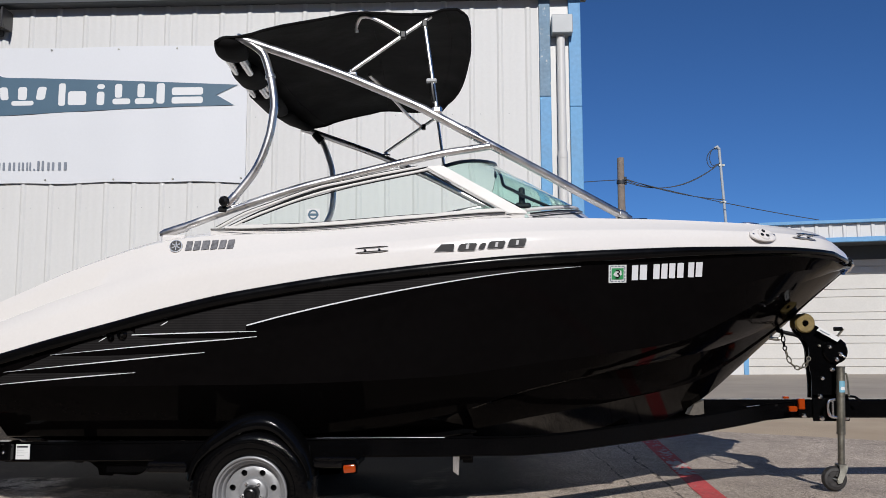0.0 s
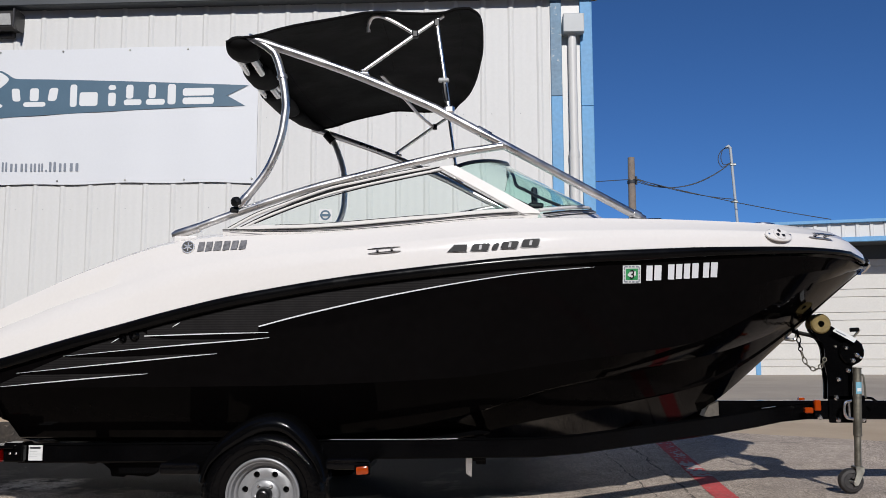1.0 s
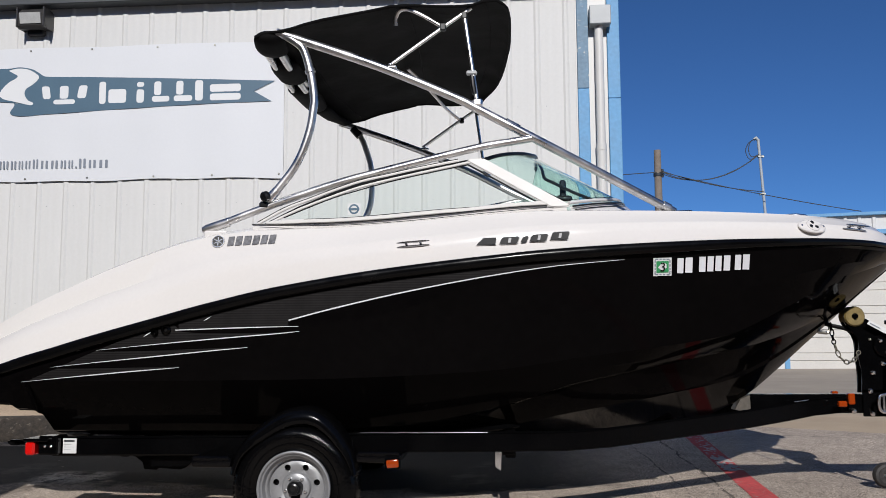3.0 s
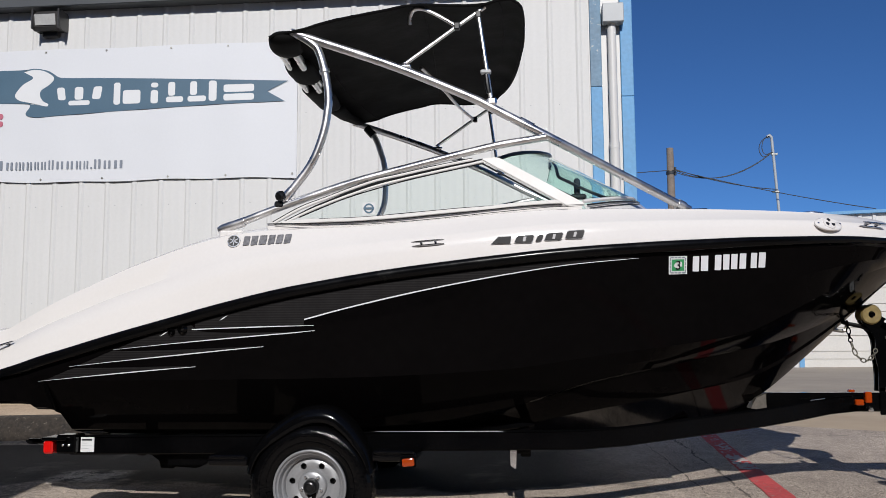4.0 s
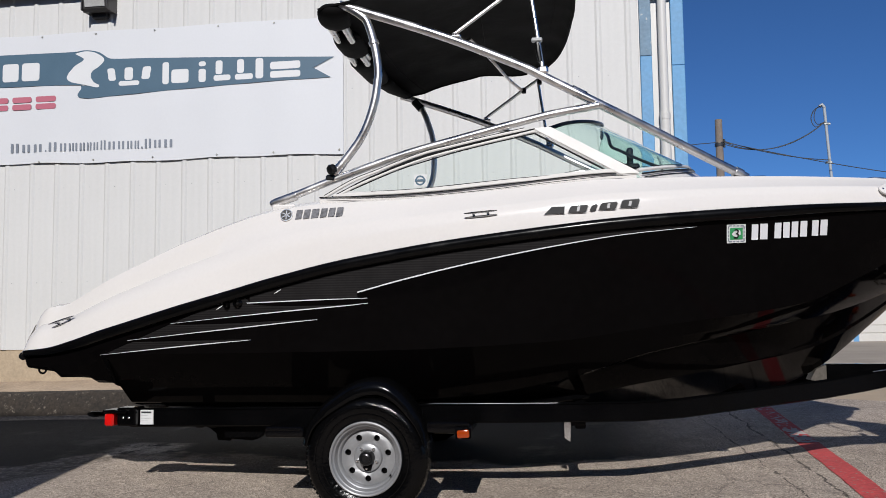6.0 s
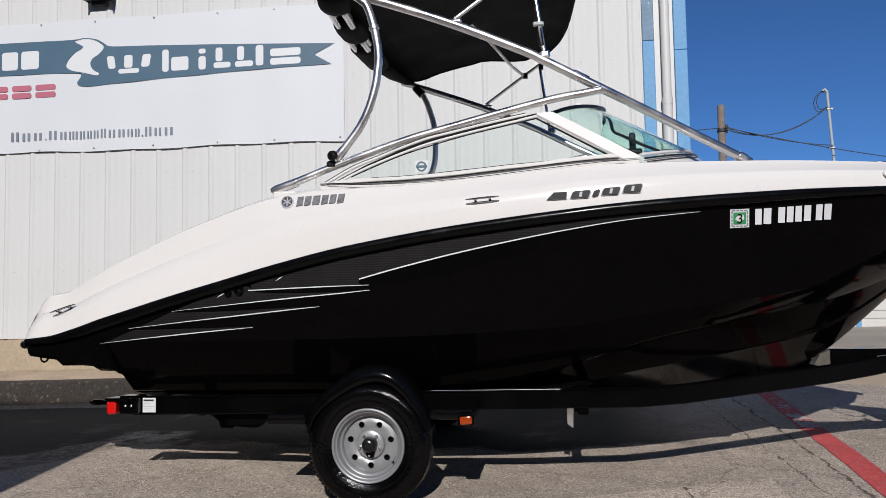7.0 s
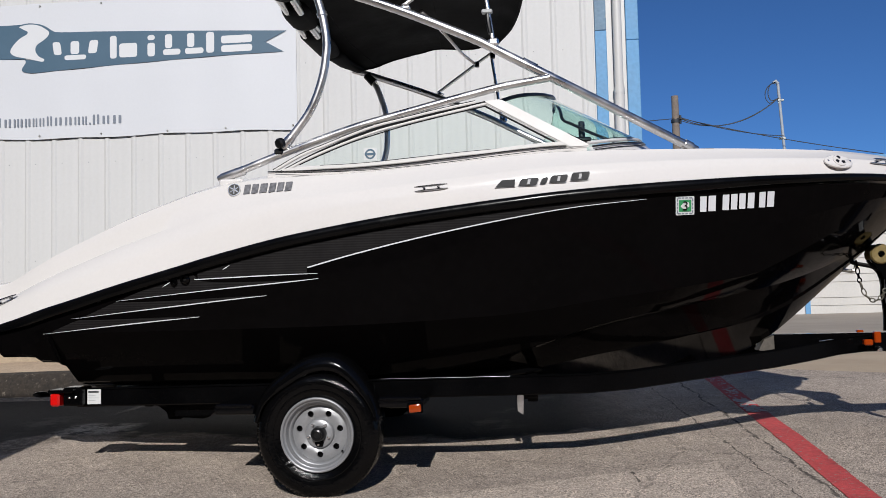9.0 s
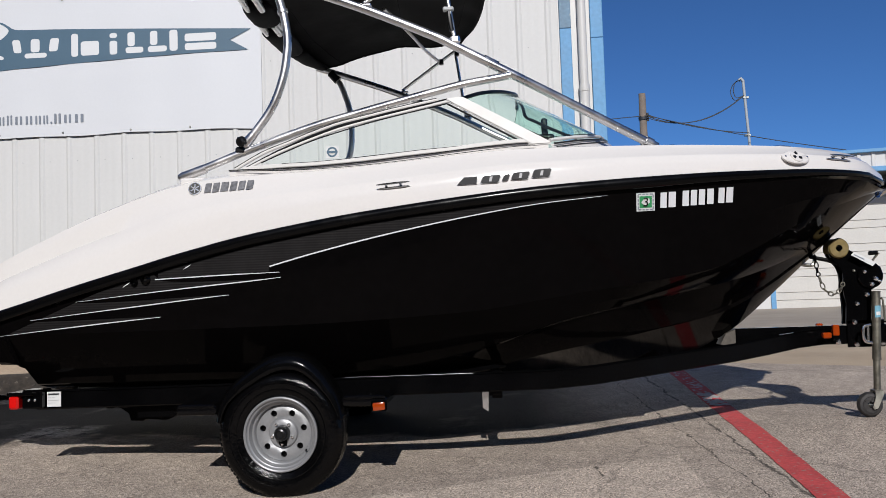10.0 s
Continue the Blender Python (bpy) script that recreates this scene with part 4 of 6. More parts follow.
STATIONS = sorted(set([-2.07, -2.06, -2.045, -2.03, -2.02, -1.996, -1.96, -1.92, -1.88, -1.845, -1.838, -1.795, -1.788, -1.72, -1.68, -1.637, -1.632, -1.611, -1.604, -1.56, -1.53, -1.51, -1.501, -1.5, -1.45, -1.38] + [round(v, 3) for v in np.arange(-1.3, 3.4, 0.1)] + [3.43, 3.46, 3.49, 3.52, 3.545, 3.57, 3.59, 3.61, 3.62]))


def build_boat():
    boat = thing("sport_boat", "black and white fibreglass jet boat with a tower, on its trailer", "boat")
    # hull: both sides in one skin
    rows = []
    for x in STATIONS:
        s = hull_section(x)
        rows.append([(x, YC - b, z) for b, z in s[::-1]] + [(x, YC + b, z) for b, z in s[1:]])
    bm = loft(rows)
    first = rows[0]
    bm.faces.new([bm.verts.new(q) for q in first])
    bmesh.ops.remove_doubles(bm, verts=bm.verts[:], dist=0.0004)
    part("hull", bm, M_BLACK, boat, "glossy black hull", 9)
    # deck moulding
    rows = []
    for x in STATIONS:
        s = deck_section(x)
        rows.append([(x, YC - b, z) for b, z in s] + [(x, YC, s[-1][1] + 0.02 * min(1, rail_b(x)))] + [(x, YC + b, z) for b, z in s[::-1]])
    bm = loft(rows)
    bm.faces.new([bm.verts.new(q) for q in rows[0]])
    bmesh.ops.remove_doubles(bm, verts=bm.verts[:], dist=0.0004)
    part("deck", bm, M_WHITE, boat, "glossy white moulded deck", 40)
    # rub rail
    for sgn in (-1, 1):
        rows = []
        for x in STATIONS:
            b, z = rail_b(x), rail_z(x)
            h = 1.0 - 0.6 * min(1.0, max(0.0, (x - 2.0) / 1.4)) - 0.55 * min(1.0, max(0.0, (-1.6 - x) / 0.47))
            prof = [(b - 0.03, z - 0.062 * h), (b - 0.004, z - 0.061 * h), (b + 0.008 * h, z - 0.055 * h), (b + 0.014 * h, z - 0.043 * h), (b + 0.016 * h, z - 0.028 * h), (b + 0.013 * h, z - 0.012 * h), (b + 0.006 * h, z - 0.003 * h), (b + 0.0, z - 0.0005), (b - 0.03, z - 0.0005)]
            rows.append([(x, YC + sgn * max(q[0], 0.0), q[1]) for q in prof])
        part("rub_rail", loft(rows), M_RAIL, boat, "glossy black vinyl rub rail", 50)
    part("transom_rail", tube(smooth_path([(-2.07, YC - 1.01, 0.874), (-2.115, YC - 0.86, 0.874), (-2.14, YC, 0.874), (-2.115, YC + 0.86, 0.874), (-2.07, YC + 1.01, 0.874)], 6), 0.024, 10), M_RUBBER, boat)
    rows = []
    for y in np.linspace(-1, 1, 21):
        e = 0.07 * (1 - abs(y) ** 3)
        rows.append([(-2.065, YC + y, 0.90), (-2.07 - e, YC + y * 0.995, 0.90), (-2.065 - e, YC + y * 0.985, 0.96), (-2.04 - e * 0.6, YC + y * 0.95, 1.05), (-2.0, YC + y * 0.90, 1.12)])
    part("platform_edge", loft(rows), M_WHITE, boat, "rounded white swim platform edge")
    # bow cap and stem guard
    rows = []
    for z, out, half in ((1.556, 0.010, 0.045), (1.580, 0.048, 0.070), (1.612, 0.074, 0.085), (1.640, 0.066, 0.085), (1.656, 0.040, 0.080), (1.662, 0.008, 0.075)):
        row = []
        for v in (-1.0, -0.7, -0.35, 0.0, 0.35, 0.7, 1.0):
            b = abs(v) * half
            x = float(np.interp(b, [0.0, 0.015, 0.14, 0.275], [3.622, 3.62, 3.587, 3.536]))
            row.append((x - 0.012 + out * (1 - 0.25 * v * v), YC + v * half, z + 0.010 * v * v))
        rows.append(row)
    bm = loft(rows)
    part("bow_cap", bm, M_CHROME, boat, "polished steel bow cap")
    return boat


boat = build_boat()


def hull_strip(name, pts, widths, mat, parent, lift=0.004, label="", surf=hull_y):
    """A thin vinyl strip that follows the side; pts are (x, z) of its middle."""
    path = smooth_path([(x, 0, z) for x, z in pts], 8)
    n = len(path)
    rows = []
    for i, q in enumerate(path):
        t = (path[min(i + 1, n - 1)] - path[max(i - 1, 0)]).normalized()
        nrm = Vector((-t.z, 0, t.x))
        w = float(np.interp(i / (n - 1), np.linspace(0, 1, len(widths)), widths)) / 2
        a, b = q + nrm * w, q - nrm * w
        rows.append([(a.x, surf(a.x, a.z) - lift, a.z), (b.x, surf(b.x, b.z) - lift, b.z)])
    return part(name, loft(rows), mat, parent, label)


def decal_poly(outline, surf, lift, step=0.03):
    """A flat shape laid on the side; outline in (x, z)."""
    bm = bmesh.new()
    f = bm.faces.new([bm.verts.new((x, surf(x, z) - lift, z)) for x, z in outline])
    if len(outline) > 4:
        bmesh.ops.triangulate(bm, faces=[f])
    return bm


def carbon():
    m = material("dark_carbon_vinyl", (0.0175, 0.0166, 0.0170), 0.4, vary=0.2, grain=40, stain=6, spec=0.12)
    nt = m.node_tree
    p = nt.nodes["Principled BSDF"]
    src = p.inputs["Base Color"].links[0].from_socket
    tc = nt.nodes.new("ShaderNodeTexCoord")
    w = nt.nodes.new("ShaderNodeTexWave")
    w.bands_direction = "Z"
    w.inputs["Scale"].default_value, w.inputs["Distortion"].default_value = 24.0, 0.4
    nt.links.new(tc.outputs["Object"], w.inputs["Vector"])
    mx = nt.nodes.new("ShaderNodeMix")
    mx.data_type, mx.blend_type = "RGBA", "MULTIPLY"
    mx.inputs[0].default_value = 0.5
    nt.links.new(src, mx.inputs[6])
    nt.links.new(w.outputs["Color"], mx.inputs[7])
    nt.links.new(mx.outputs[2], p.inputs["Base Color"])
    return m


M_CARBON = carbon()


def build_graphics():
    W = [0.0015, 0.004, 0.0060, 0.0052, 0.0025]
    stripes = [[(-1.544, 0.879), (-1.215, 0.909), (-0.899, 0.936), (-0.636, 0.956)],
               [(-1.356, 0.960), (-1.049, 0.990), (-0.735, 1.019), (-0.424, 1.048), (-0.255, 1.062)],
               [(-1.093, 1.051), (-0.73, 1.084), (-0.42, 1.110), (-0.114, 1.133), (0.029, 1.146)],
               [(-0.647, 1.157), (-0.264, 1.168), (0.025, 1.173)],
               [(-0.028, 1.205), (0.195, 1.262), (0.497, 1.330), (0.797, 1.388), (1.094, 1.438), (1.390, 1.480), (1.686, 1.507), (1.760, 1.513)]]
    for k, pts in enumerate(stripes):
        hull_strip("pinstripe", pts, W if k < 3 else ([0.005, 0.006, 0.0025] if k == 3 else [0.007, 0.0072, 0.0068, 0.0055, 0.0035, 0.001]), M_STRIPE, boat, 0.006, "white vinyl pinstripe")
    for x, z, e in ((-0.805, 1.134, 0.021), (-0.47, 1.217, 0.021)):
        hull_strip("pinstripe_tick", [(x - e, z - 0.012), (x + e, z + 0.012)], [0.001, 0.006, 0.001], M_STRIPE, boat, 0.006)
    # dark carbon-look bands: each lies on a stripe and thins out towards the stripe's end
    lines = [lerp_table(p) for p in stripes]

    def under_rail(x):
        return rail_z(x) - 0.068 - 0.072 * min(1.0, max(0.0, (-0.92 - x) / 0.6))

    def carbon_band(x0, x1, low, high):
        rows = []
        for x in np.linspace(x0, x1, max(12, int((x1 - x0) / 0.04))):
            zl = low(x)
            zh = max(high(x), zl + 0.0015)
            rows.append([(x, hull_y(x, z) - 0.003, z) for z in np.linspace(zl, zh, 4)])
        part("carbon_band", loft(rows), M_CARBON, boat, "dark carbon-look vinyl band")
    for k in range(3):
        x0, x1, nx = stripes[k][0][0], stripes[k][-1][0], stripes[k + 1][0][0]

        def top_of(x, k=k, x1=x1, nx=nx):
            if x < nx:
                return under_rail(x)
            f = 1 - 0.93 * ((x - nx) / (x1 - nx)) ** 0.7
            return lines[k](x) + (lines[k + 1](x) - 0.004 - lines[k](x)) * f
        carbon_band(x0 + 0.01, x1, lines[k], top_of)
    carbon_band(-0.63, -0.03, lines[3], under_rail)
    carbon_band(-0.03, 1.72, lines[4], lambda x: min(under_rail(x), 1.519 + 0.02 * (1.72 - x)) if x > 1.2 else under_rail(x))
    # registration as plain bars, with its square sticker
    for x0, x1 in ((2.040, 2.078), (2.084, 2.127), (2.159, 2.198), (2.204, 2.242), (2.248, 2.286), (2.294, 2.334), (2.356, 2.394), (2.400, 2.442)):
        zb = 1.443 + (x0 - 2.04) * 0.062
        o = [(x0, zb), (x1 - 0.004, zb), (x1 - 0.002, zb + 0.080), (x0 + 0.002, zb + 0.079)]
        part("registration_bar", decal_poly(o, hull_y, 0.005), M_STRIPE, boat, "white registration bar")
    x0, z0, s = 1.913, 1.427, 0.0975
    part("sticker", decal_poly([(x0, z0), (x0 + s, z0 + 0.003), (x0 + s, z0 + s), (x0, z0 + s - 0.003)], hull_y, 0.005), M_LABEL, boat, "white square sticker with a green centre")
    part("sticker_centre", decal_poly([(x0 + 0.016, z0 + 0.018), (x0 + s - 0.016, z0 + 0.02), (x0 + s - 0.016, z0 + s - 0.018), (x0 + 0.016, z0 + s - 0.02)], hull_y, 0.0075), M_GREEN, boat)
    part("sticker_shape", decal_poly([(x0 + 0.024, z0 + 0.044), (x0 + 0.046, z0 + 0.028), (x0 + 0.071, z0 + 0.044), (x0 + 0.069, z0 + 0.064), (x0 + 0.048, z0 + 0.072), (x0 + 0.036, z0 + 0.060)], hull_y, 0.0095), M_LABEL, boat)
    for a, w in ((0.010, 0.016), (0.032, 0.012), (0.050, 0.014), (0.070, 0.016)):
        for b in (0.006, s - 0.012):
            o = [(x0 + a, z0 + b), (x0 + a + w, z0 + b), (x0 + a + w, z0 + b + 0.006), (x0 + a, z0 + b + 0.006)]
            part("sticker_bar", decal_poly(o, hull_y, 0.0075), M_GREYINK, boat)
            o = [(x0 + b, z0 + a), (x0 + b + 0.006, z0 + a), (x0 + b + 0.006, z0 + a + w), (x0 + b, z0 + a + w)]
            part("sticker_bar", decal_poly(o, hull_y, 0.0075), M_GREYINK, boat)
    cu = bpy.data.curves.new("sticker_numeral", "FONT")
    cu.body, cu.size, cu.extrude, cu.align_x = "3", 0.066, 0.0005, "CENTER"
    cu.materials.append(M_CANVAS)
    t = new("sticker_numeral", cu)
    yy = hull_y(x0 + s / 2, z0 + 0.026)
    yx = (hull_y(x0 + s, z0 + 0.05) - hull_y(x0, z0 + 0.05)) / s
    yz = (hull_y(x0 + s / 2, z0 + s) - hull_y(x0 + s / 2, z0)) / s
    t.matrix_world = Matrix.Translation((x0 + s / 2, yy - 0.014, z0 + 0.026)) @ pose(0, 0, 0, 90 - math.degrees(math.atan(yz)), 0, math.degrees(math.atan(yx)))
    t.parent = boat
    # maker's badge: disc and plain bars
    bx, bz = -0.446, 1.642
    m = frame_from(bx, deck_y(bx, bz) - 0.001, bz) @ pose(0, 0, 0, -14, 0, 0)
    part("badge", lathe([(0.036, 0.004), (0.036, -0.004), (0.033, -0.007), (0.0001, -0.007)], 28, m), M_CABLE, boat, "round black badge with chrome marks")
    bm = lathe([(0.036, -0.006), (0.036, -0.010), (0.031, -0.010), (0.031, -0.006)], 28, m, close=True)
    for a in (0, 60, 120):
        add_box(bm, (-0.026, -0.0095, -0.003), (0.026, -0.007, 0.003), 0, m @ pose(0, 0, 0, 0, a + 30, 0))
    part("badge_mark", bm, M_CHROME, boat)
    u = -0.392
    for w in (0.045, 0.046, 0.052, 0.046, 0.045, 0.046):
        zb = 1.616 + (u + 0.39) * 0.03
        o = [(u, zb), (u + w * 0.8, zb + 0.004), (u + w * 0.84, zb + 0.056), (u + 0.004, zb + 0.054)]
        part("maker_bar", decal_poly(o, deck_y, 0.005), M_DARKSILVER, boat, "dark silver lettering bar")
        u += w
    # model badge as slanted graphite shapes with a pale edge
    shapes = [[(0.977, 1.590), (1.084, 1.592), (1.088, 1.634), (1.016, 1.632)]]
    for x0, x1, z0, z1 in ((1.100, 1.203, 1.593, 1.640), (1.212, 1.250, 1.600, 1.642), (1.258, 1.355, 1.605, 1.652), (1.366, 1.468, 1.613, 1.665)):
        shapes.append([(x0, z0 + 0.005), (x0 + 0.008, z0), (x1 - 0.012, z0 + 0.002), (x1 - 0.004, z0 + 0.010), (x1 + 0.006, z1 - 0.008), (x1, z1), (x0 + 0.022, z1 - 0.005), (x0 + 0.012, z1 - 0.012)])
    for k, sh in enumerate(shapes):
        cx, cz = sum(q[0] for q in sh) / len(sh), sum(q[1] for q in sh) / len(sh)
        for mat, grow, lift in ((M_SILVER, 1.0, 0.007), (M_DECALGREY, 0.86, 0.011)):
            o = [(cx + (x - cx) * (grow if grow == 1.0 else 0.93), cz + (z - cz) * grow) for x, z in sh]
            part("model_bar", decal_poly(o, deck_y, lift), mat, boat, "graphite model badge shape" if grow < 1.0 else "")
        if k in (1, 3, 4):
            o = [(cx - 0.010, cz - 0.013), (cx + 0.004, cz - 0.013), (cx + 0.010, cz + 0.013), (cx - 0.004, cz + 0.013)]
            part("model_slot", decal_poly(o, deck_y, 0.015), M_SILVER, boat, "pale slot in the badge shape")


build_graphics()


def cleat(x, z, surf, slope=0.0, yaw=0.0, length=0.175):
    m = frame_from(x, surf(x, z), z) @ pose(0, 0, 0, 0, -slope, yaw)
    rows = [(-length / 2, 0.004), (-length * 0.3, 0.009), (0, 0.0095), (length * 0.3, 0.009), (length / 2, 0.004)]
    bm = tube([m @ Vector((a, -0.034, 0.006)) for a, r in rows], [r for a, r in rows], 10, squash=0.6)
    add_tube(bm, [m @ Vector((a * 0.96, -0.008, -0.012)) for a, r in rows], [r for a, r in rows], 10, squash=0.5)
    for s in (-0.038, 0.038):
        add_tube(bm, [m @ Vector((s, 0.01, -0.003)), m @ Vector((s, -0.034, 0.004))], 0.0075, 10)
    return part("cleat", bm, M_CLEAT, boat, "polished steel mooring cleat")


def build_fittings():
    cleat(0.647, 1.606, deck_y, 4)
    cleat(-1.785, 1.074, deck_y, 17, 0.0, 0.16)
    cleat(3.068, 1.711, deck_y, -2, 28)
    # vent-like fitting near the bow: oval plate with a three-part centre
    x, z = 2.802, 1.701
    y = deck_y(x, z)
    m = frame_from(x, y - 0.002, z) @ pose(0, 0, 0, -35, 0, 24)
    bm = lathe([(1.0, 0.004), (1.0, -0.004), (0.9, -0.009), (0.0001, -0.010)], 32, m @ Matrix.Diagonal((0.090, 1, 0.046, 1)))
    plate = part("bow_light", bm, M_WHITE, boat, "oval white navigation light plate")
    bm = lathe([(0.038, 0.0), (0.038, -0.013), (0.035, -0.016), (0.0001, -0.016)], 24, m)
    part("bezel", bm, M_WHITE, plate)
    for a in (90, 210, 330):
        bm = prism([(0.003, 0.010), (0.012, 0.005), (0.023, 0.012), (0.020, 0.025), (0.006, 0.028)], -0.0185, -0.015)
        bmesh.ops.transform(bm, matrix=m @ pose(0, 0, 0, 0, a, 0), verts=bm.verts)
        part("opening", bm, M_PLASTIC, plate, "black opening")
    for s in (-0.072, 0.072):
        part("screw", lathe([(0.006, 0.0), (0.006, -0.012), (0.001, -0.013)], 10, m @ frame_from(s, 0, 0)), M_CHROME, plate)
    # bow hatch hinge seen as a low dome
    part("bow_grab_dome", lathe([(0.085, 0.0), (0.08, 0.012), (0.05, 0.02), (0.001, 0.023)], 24, frame_from(2.82, 0.64, 1.803) @ pose(0, 0, 0, 90, 0, 0)), M_CHROME, boat)
    # drain fittings by the stripes
    for x, z, r in ((-0.762, 1.145, 0.020), (-0.699, 1.160, 0.027)):
        m = frame_from(x, hull_y(x, z), z)
        part("through_hull_fitting", lathe([(r, 0.01), (r, -0.012), (r * 0.6, -0.026), (r * 0.45, -0.02), (r * 0.4, 0.0)], 20, m), M_FENDER, boat, "black through-hull fitting")
    # lifting ring under the stern
    pts = [(-1.966 + 0.022 * math.cos(a), 0.22, 0.794 + 0.022 * math.sin(a)) for a in np.linspace(0, 2 * math.pi, 25)]
    part("stern_ring", tube(pts, 0.006, 8, False), M_RUBBER, boat)
    # bow eye
    part("bow_eye", tube(smooth_path([(3.09, YC, 1.15), (3.18, YC, 1.14), (3.19, YC, 1.19), (3.13, YC, 1.21)], 5), 0.012, 8), M_STEEL, boat)


build_fittings()


def both(y):
    return (y, 2 * YC - y)


def far(x, y, z):
    """The same place on the far side of the boat, shifted and lowered to fit the camera's view."""
    d = 2 * (YC - y)
    return (x - 0.006 * d, 2 * YC - y, z - 0.012 * d)


def build_windshield():
    def at(x, z, sgn=0, dy=0.0):
        y = 0.15 + (z - 1.78) * 0.10 + dy
        return (x, y, z) if sgn == 0 else far(x, y, z - 0.055)
    # side window outlines, slid along the camera's view line clear of the rail's shadow
    seam = [(-0.272, 1.743), (-0.166, 1.743), (0.021, 1.741), (0.178, 1.744), (0.333, 1.75), (0.488, 1.759), (0.643, 1.772), (0.797, 1.784), (0.951, 1.798), (1.104, 1.811), (1.257, 1.82), (1.363, 1.822)]
    line = [(-0.23, 1.737), (0.022, 1.729), (0.334, 1.733), (0.643, 1.752), (0.95, 1.779), (1.256, 1.804), (1.397, 1.81)]
    sill = [(-0.192, 1.75), (0.022, 1.761), (0.178, 1.763), (0.334, 1.77), (0.488, 1.779), (0.643, 1.792), (0.798, 1.804), (0.952, 1.814), (1.104, 1.828), (1.25, 1.838), (1.37, 1.842)]
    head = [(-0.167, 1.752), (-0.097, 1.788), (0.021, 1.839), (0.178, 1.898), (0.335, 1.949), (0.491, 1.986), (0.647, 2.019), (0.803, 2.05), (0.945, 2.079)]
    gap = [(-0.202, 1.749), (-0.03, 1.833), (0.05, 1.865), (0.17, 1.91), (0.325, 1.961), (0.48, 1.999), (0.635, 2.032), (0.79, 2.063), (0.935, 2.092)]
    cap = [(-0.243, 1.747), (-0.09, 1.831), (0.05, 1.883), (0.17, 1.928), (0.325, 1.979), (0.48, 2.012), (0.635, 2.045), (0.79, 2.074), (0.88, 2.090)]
    pane = [(-0.097, 1.778), (0.022, 1.827), (0.178, 1.887), (0.335, 1.933), (0.492, 1.974), (0.647, 2.008), (0.803, 2.039), (0.933, 2.064), (1.302, 1.841), (1.105, 1.83), (0.952, 1.82), (0.798, 1.812), (0.643, 1.8), (0.489, 1.789), (0.334, 1.777), (0.178, 1.77), (0.021, 1.768)]
    for sgn in (0, 1):
        part("window_seam", tube(smooth_path([at(x, z, sgn, -0.012) for x, z in seam], 6), 0.0030, 8), M_PLASTIC, boat, "black seam under the window frame")
        bm = bmesh.new()
        f = bm.faces.new([bm.verts.new(at(x, z, sgn)) for x, z in pane])
        r = bmesh.ops.extrude_face_region(bm, geom=[f])
        bmesh.ops.translate(bm, vec=(0, 0.005, 0), verts=[v for v in r["geom"] if isinstance(v, bmesh.types.BMVert)])
        g = part("side_pane", bm, M_GLASS, boat, "clear glass side pane")
        g.visible_shadow = False
        part("seam_line", tube(smooth_path([at(x, z, sgn, -0.018) for x, z in line], 5), 0.0018, 6), M_PLASTIC, boat)
        h = 0.0105
        out = 1 if sgn == 0 else -1
        part("side_sill", loft([[(q.x, q.y + out * 0.010, q.z - h), (q.x, q.y - out * 0.010, q.z - h), (q.x, q.y - out * 0.012, q.z - h + 0.003), (q.x, q.y - out * 0.012, q.z + h - 0.003), (q.x, q.y - out * 0.010, q.z + h), (q.x, q.y + out * 0.010, q.z + h)] for q in smooth_path([at(x, z - 0.003, sgn) for x, z in sill], 4)], closed=True), M_WHITEFRAME, boat, "flat white window sill")
        part("window_base", loft([[(q.x, q.y + out * v, q.z - w) for v, w in ((0.016, 0.004), (-0.002, 0.006), (-0.006, 0.02), (0.002, 0.05), (0.03, 0.075))] for q in smooth_path([at(x, z, sgn) for x, z in [(-0.272, 1.752)] + sill + [(1.47, 1.828)]], 4)]), M_WHITE, boat, "white moulding under the window")
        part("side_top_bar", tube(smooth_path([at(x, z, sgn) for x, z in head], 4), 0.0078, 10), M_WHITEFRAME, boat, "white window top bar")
        part("side_gasket", tube(smooth_path([at(x, z, sgn, -0.004) for x, z in pane[:8]], 4), 0.0034, 8), M_PLASTIC, boat, "black glass gasket")
        wide = [0.002, 0.004, 0.0055, 0.0080, 0.0085, 0.0070, 0.0060, 0.0050, 0.004]
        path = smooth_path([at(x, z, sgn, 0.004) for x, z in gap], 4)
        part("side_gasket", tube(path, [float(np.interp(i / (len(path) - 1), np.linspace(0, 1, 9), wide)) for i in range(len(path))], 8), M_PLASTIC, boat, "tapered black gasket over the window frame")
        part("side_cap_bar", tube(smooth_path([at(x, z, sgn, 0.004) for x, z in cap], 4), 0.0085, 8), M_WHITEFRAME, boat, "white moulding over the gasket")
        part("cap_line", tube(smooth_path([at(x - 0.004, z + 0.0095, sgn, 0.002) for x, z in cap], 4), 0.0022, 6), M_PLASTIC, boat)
        part("sill_gasket", tube(smooth_path([at(x, z, sgn, -0.010) for x, z in pane[:7:-1]], 3), 0.0024, 6), M_PLASTIC, boat, "thin black gasket under the glass")
        part("pillar_gasket", tube([at(0.933, 2.064, sgn), at(1.302, 1.849, sgn)], 0.0052, 8), M_PLASTIC, boat)
        q = [at(x, z, sgn) for x, z in ((1.364, 1.824), (1.383, 1.812), (1.488, 1.815), (1.481, 1.828), (1.029, 2.092), (1.014, 2.099), (0.928, 2.093), (0.927, 2.082))]
        bm = bmesh.new()
        f = bm.faces.new([bm.verts.new(v) for v in q])
        r = bmesh.ops.extrude_face_region(bm, geom=[f])
        bmesh.ops.translate(bm, vec=(0, 0.03, 0), verts=[v for v in r["geom"] if isinstance(v, bmesh.types.BMVert)])
